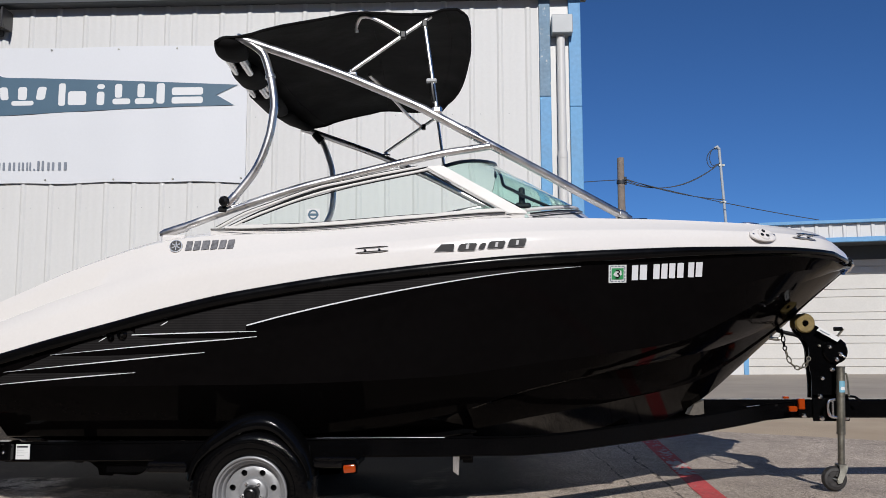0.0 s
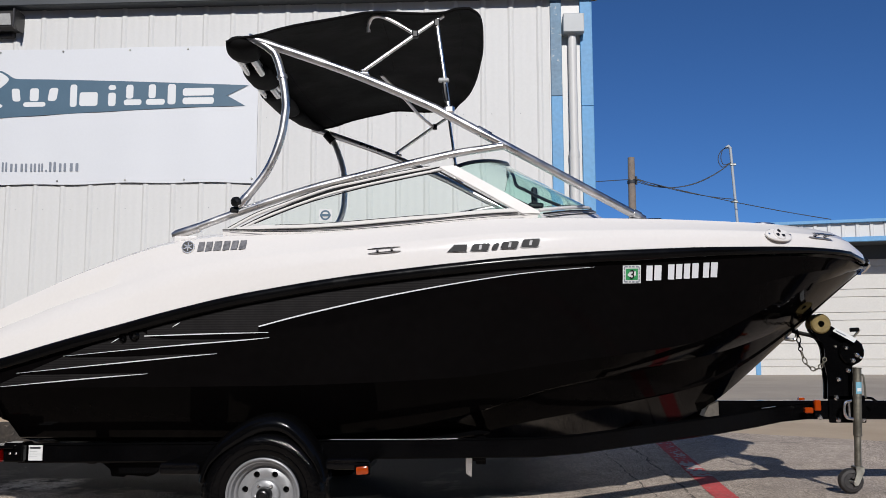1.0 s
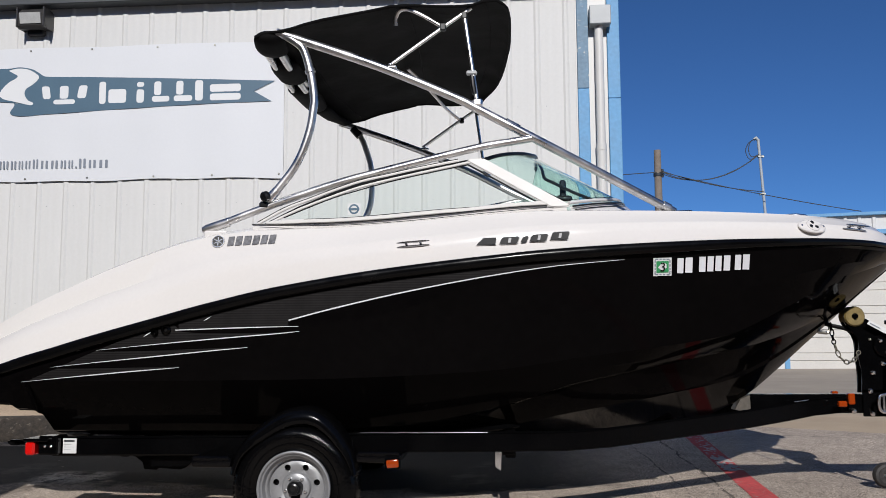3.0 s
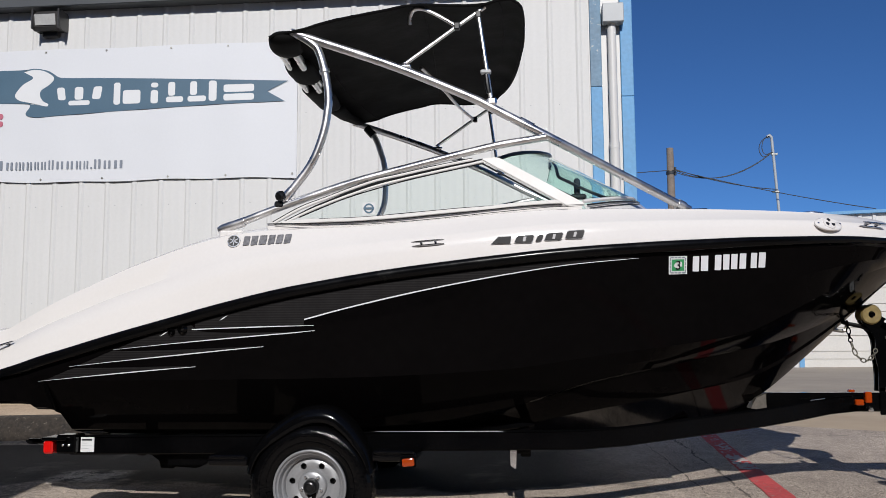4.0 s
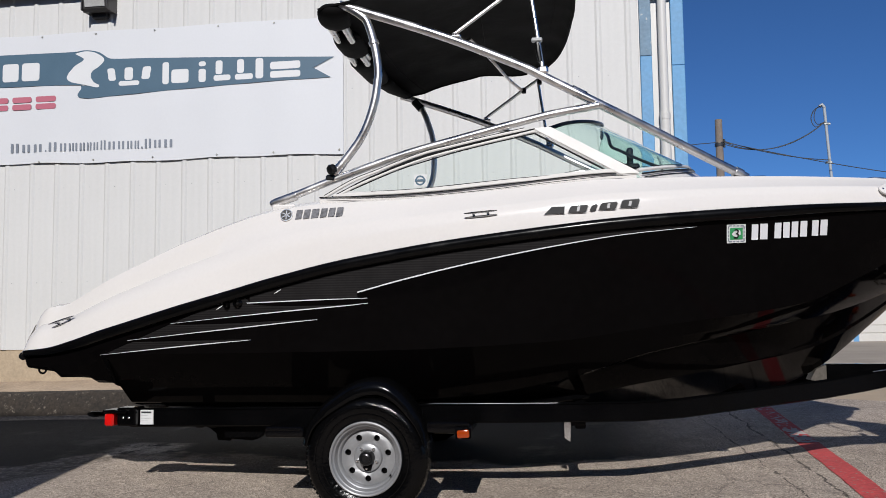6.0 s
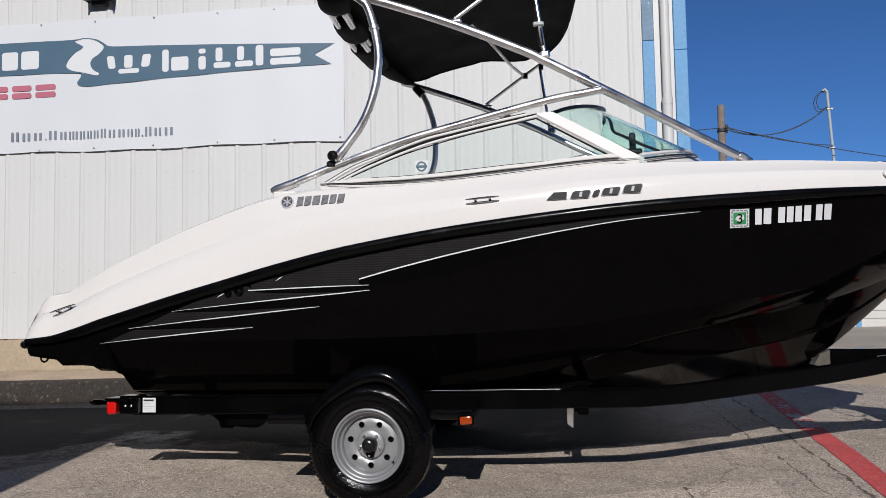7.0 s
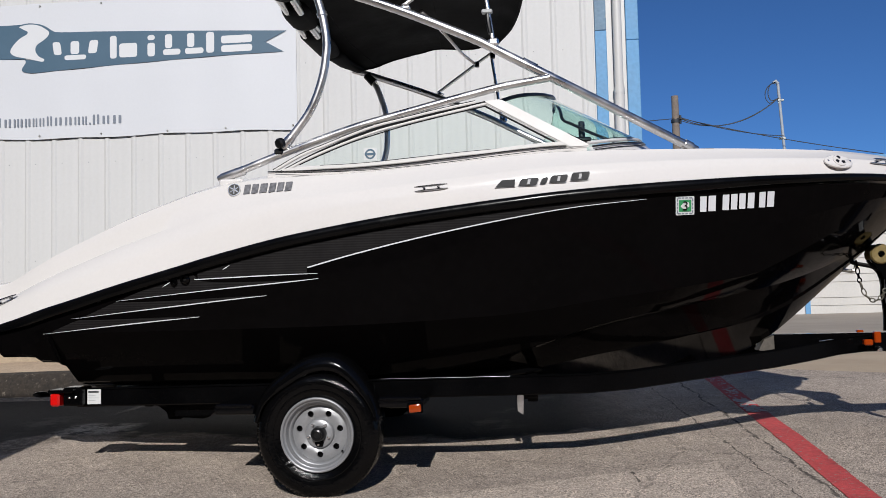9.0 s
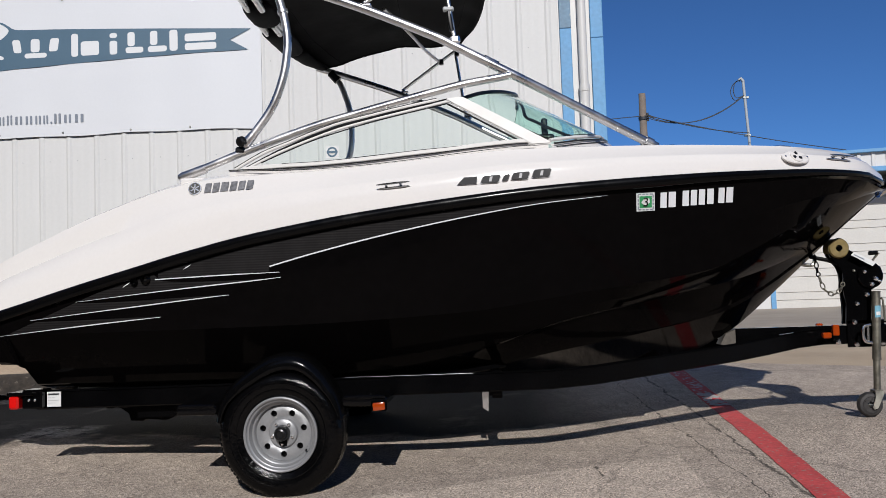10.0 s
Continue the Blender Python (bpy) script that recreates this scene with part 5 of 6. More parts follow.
        bmesh.ops.translate(bm, vec=(0, -0.014, 0), verts=bm.verts)
        bmesh.ops.bevel(bm, geom=bm.edges[:], offset=0.006, segments=2, affect="EDGES")
        part("pillar", bm, M_WHITEFRAME, boat, "broad white windshield pillar")
    # front glass: raked, wrapped from pillar to pillar
    hi = [(1.015, 0.262, 2.100), (1.105, 0.36, 2.146), (1.20, 0.50, 2.184), (1.285, 0.68, 2.214), (1.335, 0.95, 2.243)]
    lo = [(1.462, 0.24, 1.866), (1.612, 0.40, 1.904), (1.758, 0.60, 1.938), (1.812, 0.80, 1.960), (1.828, 0.95, 1.972)]
    # far half lowered further to fit the camera's view
    hi = hi + [far(x, y, z - 0.13 * (YC - y)) for x, y, z in hi[::-1]]
    lo = lo + [far(x, y, z - 0.055 * (YC - y)) for x, y, z in lo[::-1]]
    tp, bp = smooth_path(hi, 4), smooth_path(lo, 4)
    rows = [[tuple(a.lerp(b, u)) for a, b in zip(bp, tp)] for u in (0, 0.5, 1.0)]
    bm = loft(rows)
    r = bmesh.ops.extrude_face_region(bm, geom=bm.faces[:])
    bmesh.ops.translate(bm, vec=(-0.004, 0.002, -0.003), verts=[v for v in r["geom"] if isinstance(v, bmesh.types.BMVert)])
    g = part("front_pane", bm, M_GLASS2, boat, "green tinted wrap-around front glass")
    g.visible_shadow = False
    part("front_top_frame", tube([q + Vector((0.0, 0, 0.008)) for q in tp[:len(tp) // 2 + 1]], 0.0115, 10), M_PLASTIC, boat, "black front glass frame")
    part("front_base_moulding", tube([q + Vector((0.022, -0.006, -0.016)) for q in bp], 0.010, 8), M_WHITE, boat)
    part("front_base_trim", tube([q + Vector((0.046, -0.012, -0.036)) for q in bp], 0.0055, 8), M_PLASTIC, boat)
    part("front_base_trim", tube([q + Vector((0.058, -0.016, -0.055)) for q in bp], 0.0030, 8), M_PLASTIC, boat)
    # dark frame line in the middle, placed in one plane to fit the camera's view
    glass_frame_line = [(1.350, 0.95, 2.232), (1.368, 0.95, 2.195), (1.385, 0.95, 2.13), (1.439, 0.95, 2.099), (1.559, 0.95, 2.037), (1.70, 0.95, 1.975)]
    part("centre_frame", tube(smooth_path(glass_frame_line, 4), 0.010, 8), M_PLASTIC, boat, "black frame line behind the front glass")
    # base fairing under the glass
    rows = []
    for off, dx, dz in ((0.0, 0.05, -0.038), (0.03, 0.085, -0.068), (0.05, 0.16, -0.115), (0.06, 0.19, -0.175)):
        rows.append([tuple(q + Vector((dx * (0.5 + 0.5 * math.sin(math.pi * i / (len(bp) - 1))), (-off if q.y < YC else off) * abs(q.y - YC), dz))) for i, q in enumerate(bp)])
    part("glass_fairing", loft(rows), M_WHITE, boat, "white moulding under the front glass")
    lt = part("window_latch", box((1.482, 0.985, 2.01), (1.522, 1.015, 2.125), 0.010), M_PLASTIC, boat, "black window latch")
    part("latch_foot", box((1.46, 0.98, 1.985), (1.56, 1.02, 2.02), 0.010), M_PLASTIC, lt)
    # square sticker with a round mark on the side pane
    x, z = 0.3, 1.82
    y = 0.15 + (z - 1.78) * 0.10 - 0.004
    part("pane_sticker", prism([(x - 0.036, z - 0.034), (x + 0.036, z - 0.034), (x + 0.036, z + 0.034), (x - 0.036, z + 0.034)], y - 0.012, y - 0.010), M_LABEL, boat, "white square sticker with a blue round mark")
    part("sticker_disc", lathe([(0.028, -0.0005), (0.028, -0.0015), (0.019, -0.0015), (0.019, -0.0005)], 24, frame_from(x, y - 0.0125, z), close=True), M_RIBBON, boat)
    part("sticker_band", box((x - 0.030, y - 0.0155, z - 0.006), (x + 0.030, y - 0.0125, z + 0.006)), M_RIBBON, boat)


build_windshield()


def build_tower():
    for sgn in (0, 1):
        def at(x, y, z):
            return (x, y, z) if sgn == 0 else far(x, y, z)
        main = [at(x, y, z) for x, y, z in ((-0.160, 0.20, 2.864), (-0.136, 0.20, 2.856), (0.226, 0.20, 2.725), (0.517, 0.20, 2.61), (0.864, 0.20, 2.453), (0.973, 0.205, 2.396), (1.294, 0.23, 2.222), (1.56, 0.314, 2.094), (1.83, 0.399, 1.962), (2.105, 0.486, 1.828))]
        part("tower_tube", tube(smooth_path(main, 4), 0.0248, 18), M_ALU, boat, "brushed aluminium tower tube")
        leg = [(x, 0.20, z) for x, z in ((-0.125, 2.852), (-0.050, 2.802), (-0.004, 2.748), (0.039, 2.596), (0.055, 2.470), (0.049, 2.392), (0.037, 2.310), (0.015, 2.229), (-0.015, 2.148), (-0.058, 2.067), (-0.118, 1.987), (-0.197, 1.890))]
        if sgn:
            leg = [(x, 2.20, z) for x, z in ((-0.120, 2.835), (-0.081, 2.802), (-0.012, 2.722), (0.034, 2.607), (0.066, 2.492), (0.076, 2.355), (0.068, 2.196), (0.028, 2.084), (-0.080, 1.920))]
        part("tower_leg", tube(smooth_path(leg, 4), 0.0232, 18), M_ALU, boat, "curved brushed aluminium tower leg")
        rail = [at(x, 0.19 + (0.02 if x > 1.1 else 0), z) for x, z in ((-0.547, 1.728), (-0.431, 1.767), (-0.239, 1.837), (-0.078, 1.891), (0.082, 1.943), (0.242, 1.990), (0.402, 2.029), (0.720, 2.104), (0.879, 2.140), (1.037, 2.173), (1.194, 2.200), (1.285, 2.214))]
        part("tower_rail", tube(smooth_path(rail, 4), 0.0218, 18), M_ALU, boat, "brushed aluminium lower tower rail")
        part("rail_socket", tube([at(-0.570, 0.19, 1.719), at(-0.545, 0.19, 1.728), at(-0.42, 0.19, 1.767)], [0.019, 0.026, 0.0265], 16), M_ALU, boat, "cast rail end socket")
        yy = at(0, 0.19, 0)[1]
        part("rail_foot", box((-0.56, yy - 0.03, 1.65), (-0.42, yy + 0.03, 1.715), 0.01), M_WHITE, boat)
        k = part("hinge", tube([at(-0.215, 0.195, 1.860), at(-0.190, 0.195, 1.898), at(-0.150, 0.198, 1.945)], [0.022, 0.029, 0.026], 14), M_ALU, boat, "cast tower hinge")
        bm = lathe([(0.014, 0.025), (0.028, 0.016), (0.031, -0.004), (0.025, -0.016), (0.010, -0.020)], 10, frame_from(*at(-0.205, 0.148, 1.901)) @ pose(0, 0, 0, 20, 0, -35))
        part("hinge_knob", bm, M_PLASTIC, k, "black star knob")
        yy = at(0, 0.19, 0)[1]
        part("hinge_block", box((-0.245, yy - 0.028, 1.84), (-0.19, yy + 0.028, 1.878), 0.01), M_PLASTIC, k)
        part("foot_collar", tube([at(2.035, 0.464, 1.862), at(2.075, 0.476, 1.842)], 0.031, 16), M_ALU, boat)
        yy = at(0, 0.49, 0)[1]
        part("foot_plate", box((2.02, yy - 0.05, 1.815), (2.20, yy + 0.05, 1.830), 0.005), M_PLASTIC, boat, "black foot plate")
        if sgn == 0:
            part("tube_collar", tube([at(1.14, 0.218, 2.310), at(1.21, 0.224, 2.272)], 0.0265, 16), M_ALU, boat)
            for s in (0.0, 1.0):
                part("collar_ring", tube([at(1.14 + 0.07 * s, 0.218 + 0.006 * s, 2.310 - 0.038 * s), at(1.144 + 0.07 * s, 0.218 + 0.006 * s, 2.308 - 0.038 * s)], 0.0275, 16), M_PLASTIC, boat)
            part("tube_collar", tube([at(0.028, 0.20, 2.64), at(0.033, 0.20, 2.622)], 0.030, 16), M_ALU, boat)
    part("leg_joint", tube([(-0.075, 2.20, 2.80), (-0.02, 2.20, 2.735)], 0.034, 14), M_PLASTIC, boat, "black joint at the head of the leg")
    part("cross_tube", tube([(-0.22, 0.30, 2.845), (-0.22, 1.95, 2.845)], 0.024, 14), M_ALU, boat, "aluminium tower cross tube")


build_tower()


def build_bimini():
    """Canopy of black canvas on folding bows above the tower."""
    edge_z = spline_table([(-0.31, 2.838), (-0.25, 2.858), (-0.128, 2.873), (0.034, 2.916), (0.229, 2.949), (0.424, 2.978), (0.553, 2.999), (0.683, 2.993), (0.876, 2.982), (1.004, 2.988), (1.053, 3.006), (1.133, 3.009), (1.175, 2.985)])
    rear_x = spline_table([(0.17, -0.29), (0.25, -0.313), (0.7, -0.338), (1.1, -0.351), (1.6, -0.334), (1.9, -0.273), (2.25, -0.143)])
    front_x = spline_table([(0.17, 1.138), (0.25, 1.16), (0.5, 1.174), (0.75, 1.174), (1.2, 1.15), (1.7, 1.09), (2.25, 0.93)])
    us = [0, 0.012, 0.03, 0.06, 0.10, 0.15, 0.2, 0.27, 0.34, 0.41, 0.48, 0.55, 0.61, 0.67, 0.73, 0.79, 0.84, 0.88, 0.92, 0.95, 0.975, 1.0]
    rows = []
    ny = 32
    for u in us:
        row = []
        for j in range(ny + 1):
            v = -1 + 2 * j / ny
            y = YC + 1.03 * v
            x = rear_x(y) + (front_x(y) - rear_x(y)) * u
            xe = -0.31 + 1.485 * u
            arch = 0.050 * (1 - abs(v) ** 2.4) * min(1.0, 4 * (1 - u) + 0.3)
            sag = -0.02 * math.sin(math.pi * min(1, max(0, (u - 0.2) / 0.65))) * (1 - v * v)
            wr = 0.010 * noise.noise((x * 5, v * 4, 1)) + 0.006 * noise.noise((x * 13, v * 3, 4))
            wr *= min(1.0, 6 * (1 - abs(v)) + 0.15)
            row.append((x, y, edge_z(xe) + arch + sag + wr))
        rows.append(row)
    bm = loft(rows)
    r = bmesh.ops.extrude_face_region(bm, geom=bm.faces[:])
    bmesh.ops.translate(bm, vec=(0, 0, -0.008), verts=[v for v in r["geom"] if isinstance(v, bmesh.types.BMVert)])
    c = part("bimini_canopy", bm, M_CANVAS, boat, "black canvas bimini top", 60)
    # hem tape along the sides and the front
    hem = [Vector(q) for q in [row[0] for row in rows] + rows[-1][1:] + [row[-1] for row in rows[-2::-1]]]
    part("hem", tube([q + Vector((0, 0, -0.006)) for q in hem], 0.009, 8), M_CANVAS, c)
    # seams over the bows
    for k in (5, 12, 18):
        part("canopy_seam", tube([Vector(q) + Vector((0, 0, -0.008)) for q in rows[k]], 0.0045, 6), M_CANVAS, c)
    # rolled boot at the rear, cut away in places over the cross tube
    for y0, y1 in ((0.17, 0.47), (0.63, 1.03), (1.14, 1.72), (1.70, 2.24)):
        rings, radii = [], []
        L = y1 - y0
        for d, f in ((0.0, 0.30), (0.012, 0.62), (0.03, 0.85), (0.06, 0.97), (0.10, 1.0), (L * 0.5, 1.02), (L - 0.10, 1.0), (L - 0.06, 0.97), (L - 0.03, 0.85), (L - 0.012, 0.62), (L, 0.30)):
            y = y0 + d
            w = noise.noise((y * 7, 2, 0)) * 0.010
            k = 1 - 0.60 * max(0.0, (y - 1.5) / 0.75)
            rings.append((rear_x(y) + 0.088 * k + w * k, y, 2.836 + w))
            radii.append(0.092 * f * k)
        part("canopy_boot", tube(rings, radii, 20, squash=0.5), M_CANVAS, c, "rolled black canvas boot", 60)
    for y0, y1 in ((0.42, 0.68), (0.99, 1.18)):
        for dx, z in ((0.040, 2.822), (0.125, 2.815)):
            part("bow_tube", tube([(rear_x(y0) + dx, y0, z), (rear_x(y1) + dx, y1, z - 0.004)], 0.021, 12), M_ALU, c, "bare aluminium tube between canvas sleeves")
    for sgn in (0, 1):
        def at(x, y, z):
            return (x, y, z) if sgn == 0 else far(x, y, z)

        def block(x0, x1, y, z0, z1, mat, name, label="", b=0.006, h=0.018):
            q = at(0, y, 0)
            part(name, box((x0, q[1] - h, z0 + q[2]), (x1, q[1] + h, z1 + q[2]), b), mat, boat, label)
        part("bimini_strut", tube([at(0.493, 0.20, 2.655), at(0.793, 0.20, 2.866), at(0.955, 0.20, 2.975)], 0.0115, 10), M_ALU, boat, "thin polished bimini strut")
        part("bimini_strut", tube([at(0.917, 0.195, 2.930), at(0.985, 0.20, 2.42)], 0.0115, 10), M_ALU, boat, "thin polished bimini strut")
        block(0.465, 0.53, 0.20, 2.632, 2.650, M_CHROME, "strut_mount", "", 0.006, 0.018)
        block(0.480, 0.510, 0.20, 2.648, 2.672, M_CHROME, "strut_mount", "", 0.01, 0.014)
        block(0.958, 1.015, 0.20, 2.40, 2.448, M_CHROME, "strut_mount", "", 0.012, 0.02)
        block(0.900, 0.934, 0.198, 2.908, 2.952, M_PLASTIC, "strut_clamp", "black strut joint")
        block(0.776, 0.811, 0.198, 2.845, 2.888, M_PLASTIC, "strut_clamp", "black strut joint")
        bow = [at(0.793, 0.20, 2.868), at(0.72, 0.20, 2.915), at(0.647, 0.20, 2.957), at(0.59, 0.205, 2.982), at(0.545, 0.215, 2.980), at(0.522, 0.235, 2.95), at(0.518, 0.25, 2.905)]
        if sgn:
            bow = [at(0.793, 0.20, 2.868), (0.69, 1.96, 2.872), (0.615, 1.64, 2.900), (0.535, 1.45, 2.950), (0.465, 1.32, 2.992)]
        part("bimini_bow", tube(smooth_path(bow, 5), 0.0115, 10), M_ALU, boat, "bent polished bimini bow")
    bk = part("strap_buckle", box((0.925, 0.18, 2.582), (0.985, 0.215, 2.606), 0.006), M_GREY, boat, "pale grey plastic strap buckle")
    part("strap", tube([(0.958, 0.197, 2.58), (0.962, 0.197, 2.53), (0.972, 0.197, 2.47)], [0.013, 0.016, 0.014], 10), M_PLASTIC, bk, "black strap wound round the strut")


build_bimini()


# ---- the trailer ----
def wheel(parent, y_out, sgn, gz):
    """Tyre, rim with round holes, hub. y_out is the outer face; sgn points outward."""
    R = 0.327
    m = frame_from(0.010, y_out, gz + R - 0.004) @ Matrix.Diagonal((1, -sgn, 1, 1))
    w = new("wheel")
    w.parent = parent
    w["label"] = "trailer wheel with silver rim and black tyre"
    prof = [(0.190, 0.018), (0.222, 0.004), (0.25, -0.004), (0.275, -0.006), (0.298, 0.004), (0.311, 0.018), (0.320, 0.033), (0.3255, 0.06), (0.328, 0.095), (0.327, 0.13), (0.322, 0.156), (0.31, 0.172), (0.27, 0.194), (0.22, 0.186), (0.190, 0.17)]
    prof = [(0.205 + (r - 0.205) * (1.07 if r > 0.205 else 1.0), d) for r, d in prof]
    bm = lathe(prof, 96, m, close=True)
    for v in bm.verts:
        sag = gz - 0.004 - (v.co.z - 0.022)
        if sag > 0:
            v.co.x += (v.co.x - 0.010) * sag * 2.2
            v.co.z = gz - 0.004 + 0.02 * (1 - min(1.0, sag / 0.03)) * 0.5
    part("tyre", bm, M_TYRE, w, "black tyre")
    # shallow tread blocks: shoulder lugs and centre ribs
    bm = bmesh.new()
    for k in range(84):
        a = 360 * k / 84
        for d0, d1, r, hw in ((0.026, 0.060, 0.3285, 0.0082), (0.128, 0.162, 0.3285, 0.0082), (0.068, 0.092, 0.3335, 0.0098), (0.098, 0.122, 0.3335, 0.0098)):
            add_box(bm, (-hw, d0, r - 0.01), (hw, d1, r + 0.0018), 0.0, m @ pose(0, 0, 0, 0, a + (2.1 if d0 > 0.09 else 0), 0))
    part("tread", bm, M_TYRE, w)
    # raised sidewall band
    part("sidewall_ring", lathe([(0.268, -0.004), (0.268, -0.0095), (0.276, -0.0095), (0.276, -0.004)], 64, m, close=True), M_TYRE, w)
    part("sidewall_ring", lathe([(0.232, 0.001), (0.232, -0.004), (0.237, -0.004), (0.237, 0.001)], 64, m, close=True), M_TYRE, w)
    m = m @ Matrix.Diagonal((0.935, 1, 0.935, 1))
    rim = [(0.207, 0.03), (0.211, 0.006), (0.209, -0.003), (0.203, -0.006), (0.197, -0.003), (0.194, 0.006), (0.189, 0.012), (0.184, 0.014), (0.180, 0.020), (0.177, 0.038), (0.173, 0.046), (0.166, 0.049), (0.161, 0.055), (0.157, 0.090)]
    part("rim", lathe(rim + [(0.157, 0.12), (0.207, 0.12)], 64, m, close=True), M_RIM, w, "silver painted steel rim")
    md = m @ frame_from(0, 0.018, 0)
    # disc with seven round holes: ring of wedges round each hole
    bm = bmesh.new()
    NH, RH, rc = 7, 0.0178, 0.120
    inner, outer = 0.084, 0.158
    for k in range(NH):
        a0 = 2 * math.pi * k / NH - math.pi / 2
        cx, cz = rc * math.cos(a0), rc * math.sin(a0)
        n = 24
        loop, hole, back = [], [], []
        for i in range(n):
            t = 2 * math.pi * i / n
            da, dr = math.cos(t), math.sin(t)
            mx = max(abs(da), abs(dr))
            fa, fr = da / mx, dr / mx
            ang = a0 + fa * math.pi / NH
            rad = (inner + outer) / 2 + fr * (outer - inner) / 2
            dd = 0.066 - 0.016 * math.cos((rad - rc) * 30)
            loop.append(bm.verts.new((rad * math.cos(ang), dd, rad * math.sin(ang))))
            # tangential and radial unit vectors
            tx, tz, rx, rz = -math.sin(a0), math.cos(a0), math.cos(a0), math.sin(a0)
            hx, hz = cx + RH * (da * tx + dr * rx), cz + RH * (da * tz + dr * rz)
            hole.append(bm.verts.new((hx, 0.051, hz)))
            back.append(bm.verts.new((hx, 0.064, hz)))
        for i in range(n):
            j = (i + 1) % n
            bm.faces.new((loop[i], loop[j], hole[j], hole[i]))
            bm.faces.new((hole[i], hole[j], back[j], back[i]))
    bmesh.ops.remove_doubles(bm, verts=bm.verts[:], dist=0.0006)
    bmesh.ops.transform(bm, matrix=md, verts=bm.verts)
    part("disc", bm, M_RIM, w, "silver wheel disc with round holes", 50)
    part("back_plate", lathe([(0.175, 0.085), (0.02, 0.085), (0.02, 0.09), (0.175, 0.09)], 40, md, close=True), M_RUBBER, w)
    part("hub_face", lathe([(0.088, 0.066), (0.084, 0.054), (0.079, 0.040), (0.073, 0.036), (0.045, 0.034), (0.03, 0.05)], 48, md), M_RIM, w)
    part("hub_cap", lathe([(0.043, 0.036), (0.041, 0.0), (0.036, -0.012), (0.030, -0.018), (0.030, -0.024), (0.022, -0.027), (0.018, -0.022), (0.0005, -0.021)], 32, md), M_PLASTIC, w, "black rubber hub cap")
    for k in range(5):
        a = 72 * k + 20
        part("lug_nut", lathe([(0.0105, 0.036), (0.0095, 0.024), (0.006, 0.018), (0.0005, 0.017)], 6, md @ pose(0, 0, 0, 0, a, 0) @ frame_from(0.060, 0, 0)), M_CHROME, w)
    bm = prism([(-0.024, -0.02), (0.024, -0.02), (0.027, -0.052), (0.022, -0.071), (0.004, -0.076), (-0.014, -0.073), (-0.024, -0.056)], 0.031, 0.0335)
    bmesh.ops.transform(bm, matrix=md, verts=bm.verts)
    part("grease_stain", bm, M_RUBBER, w, "dark grease run below the hub")
    part("valve", tube([m @ Vector((0.130, 0.05, -0.098)), m @ Vector((0.142, 0.018, -0.090))], 0.005, 8), M_RUBBER, w)


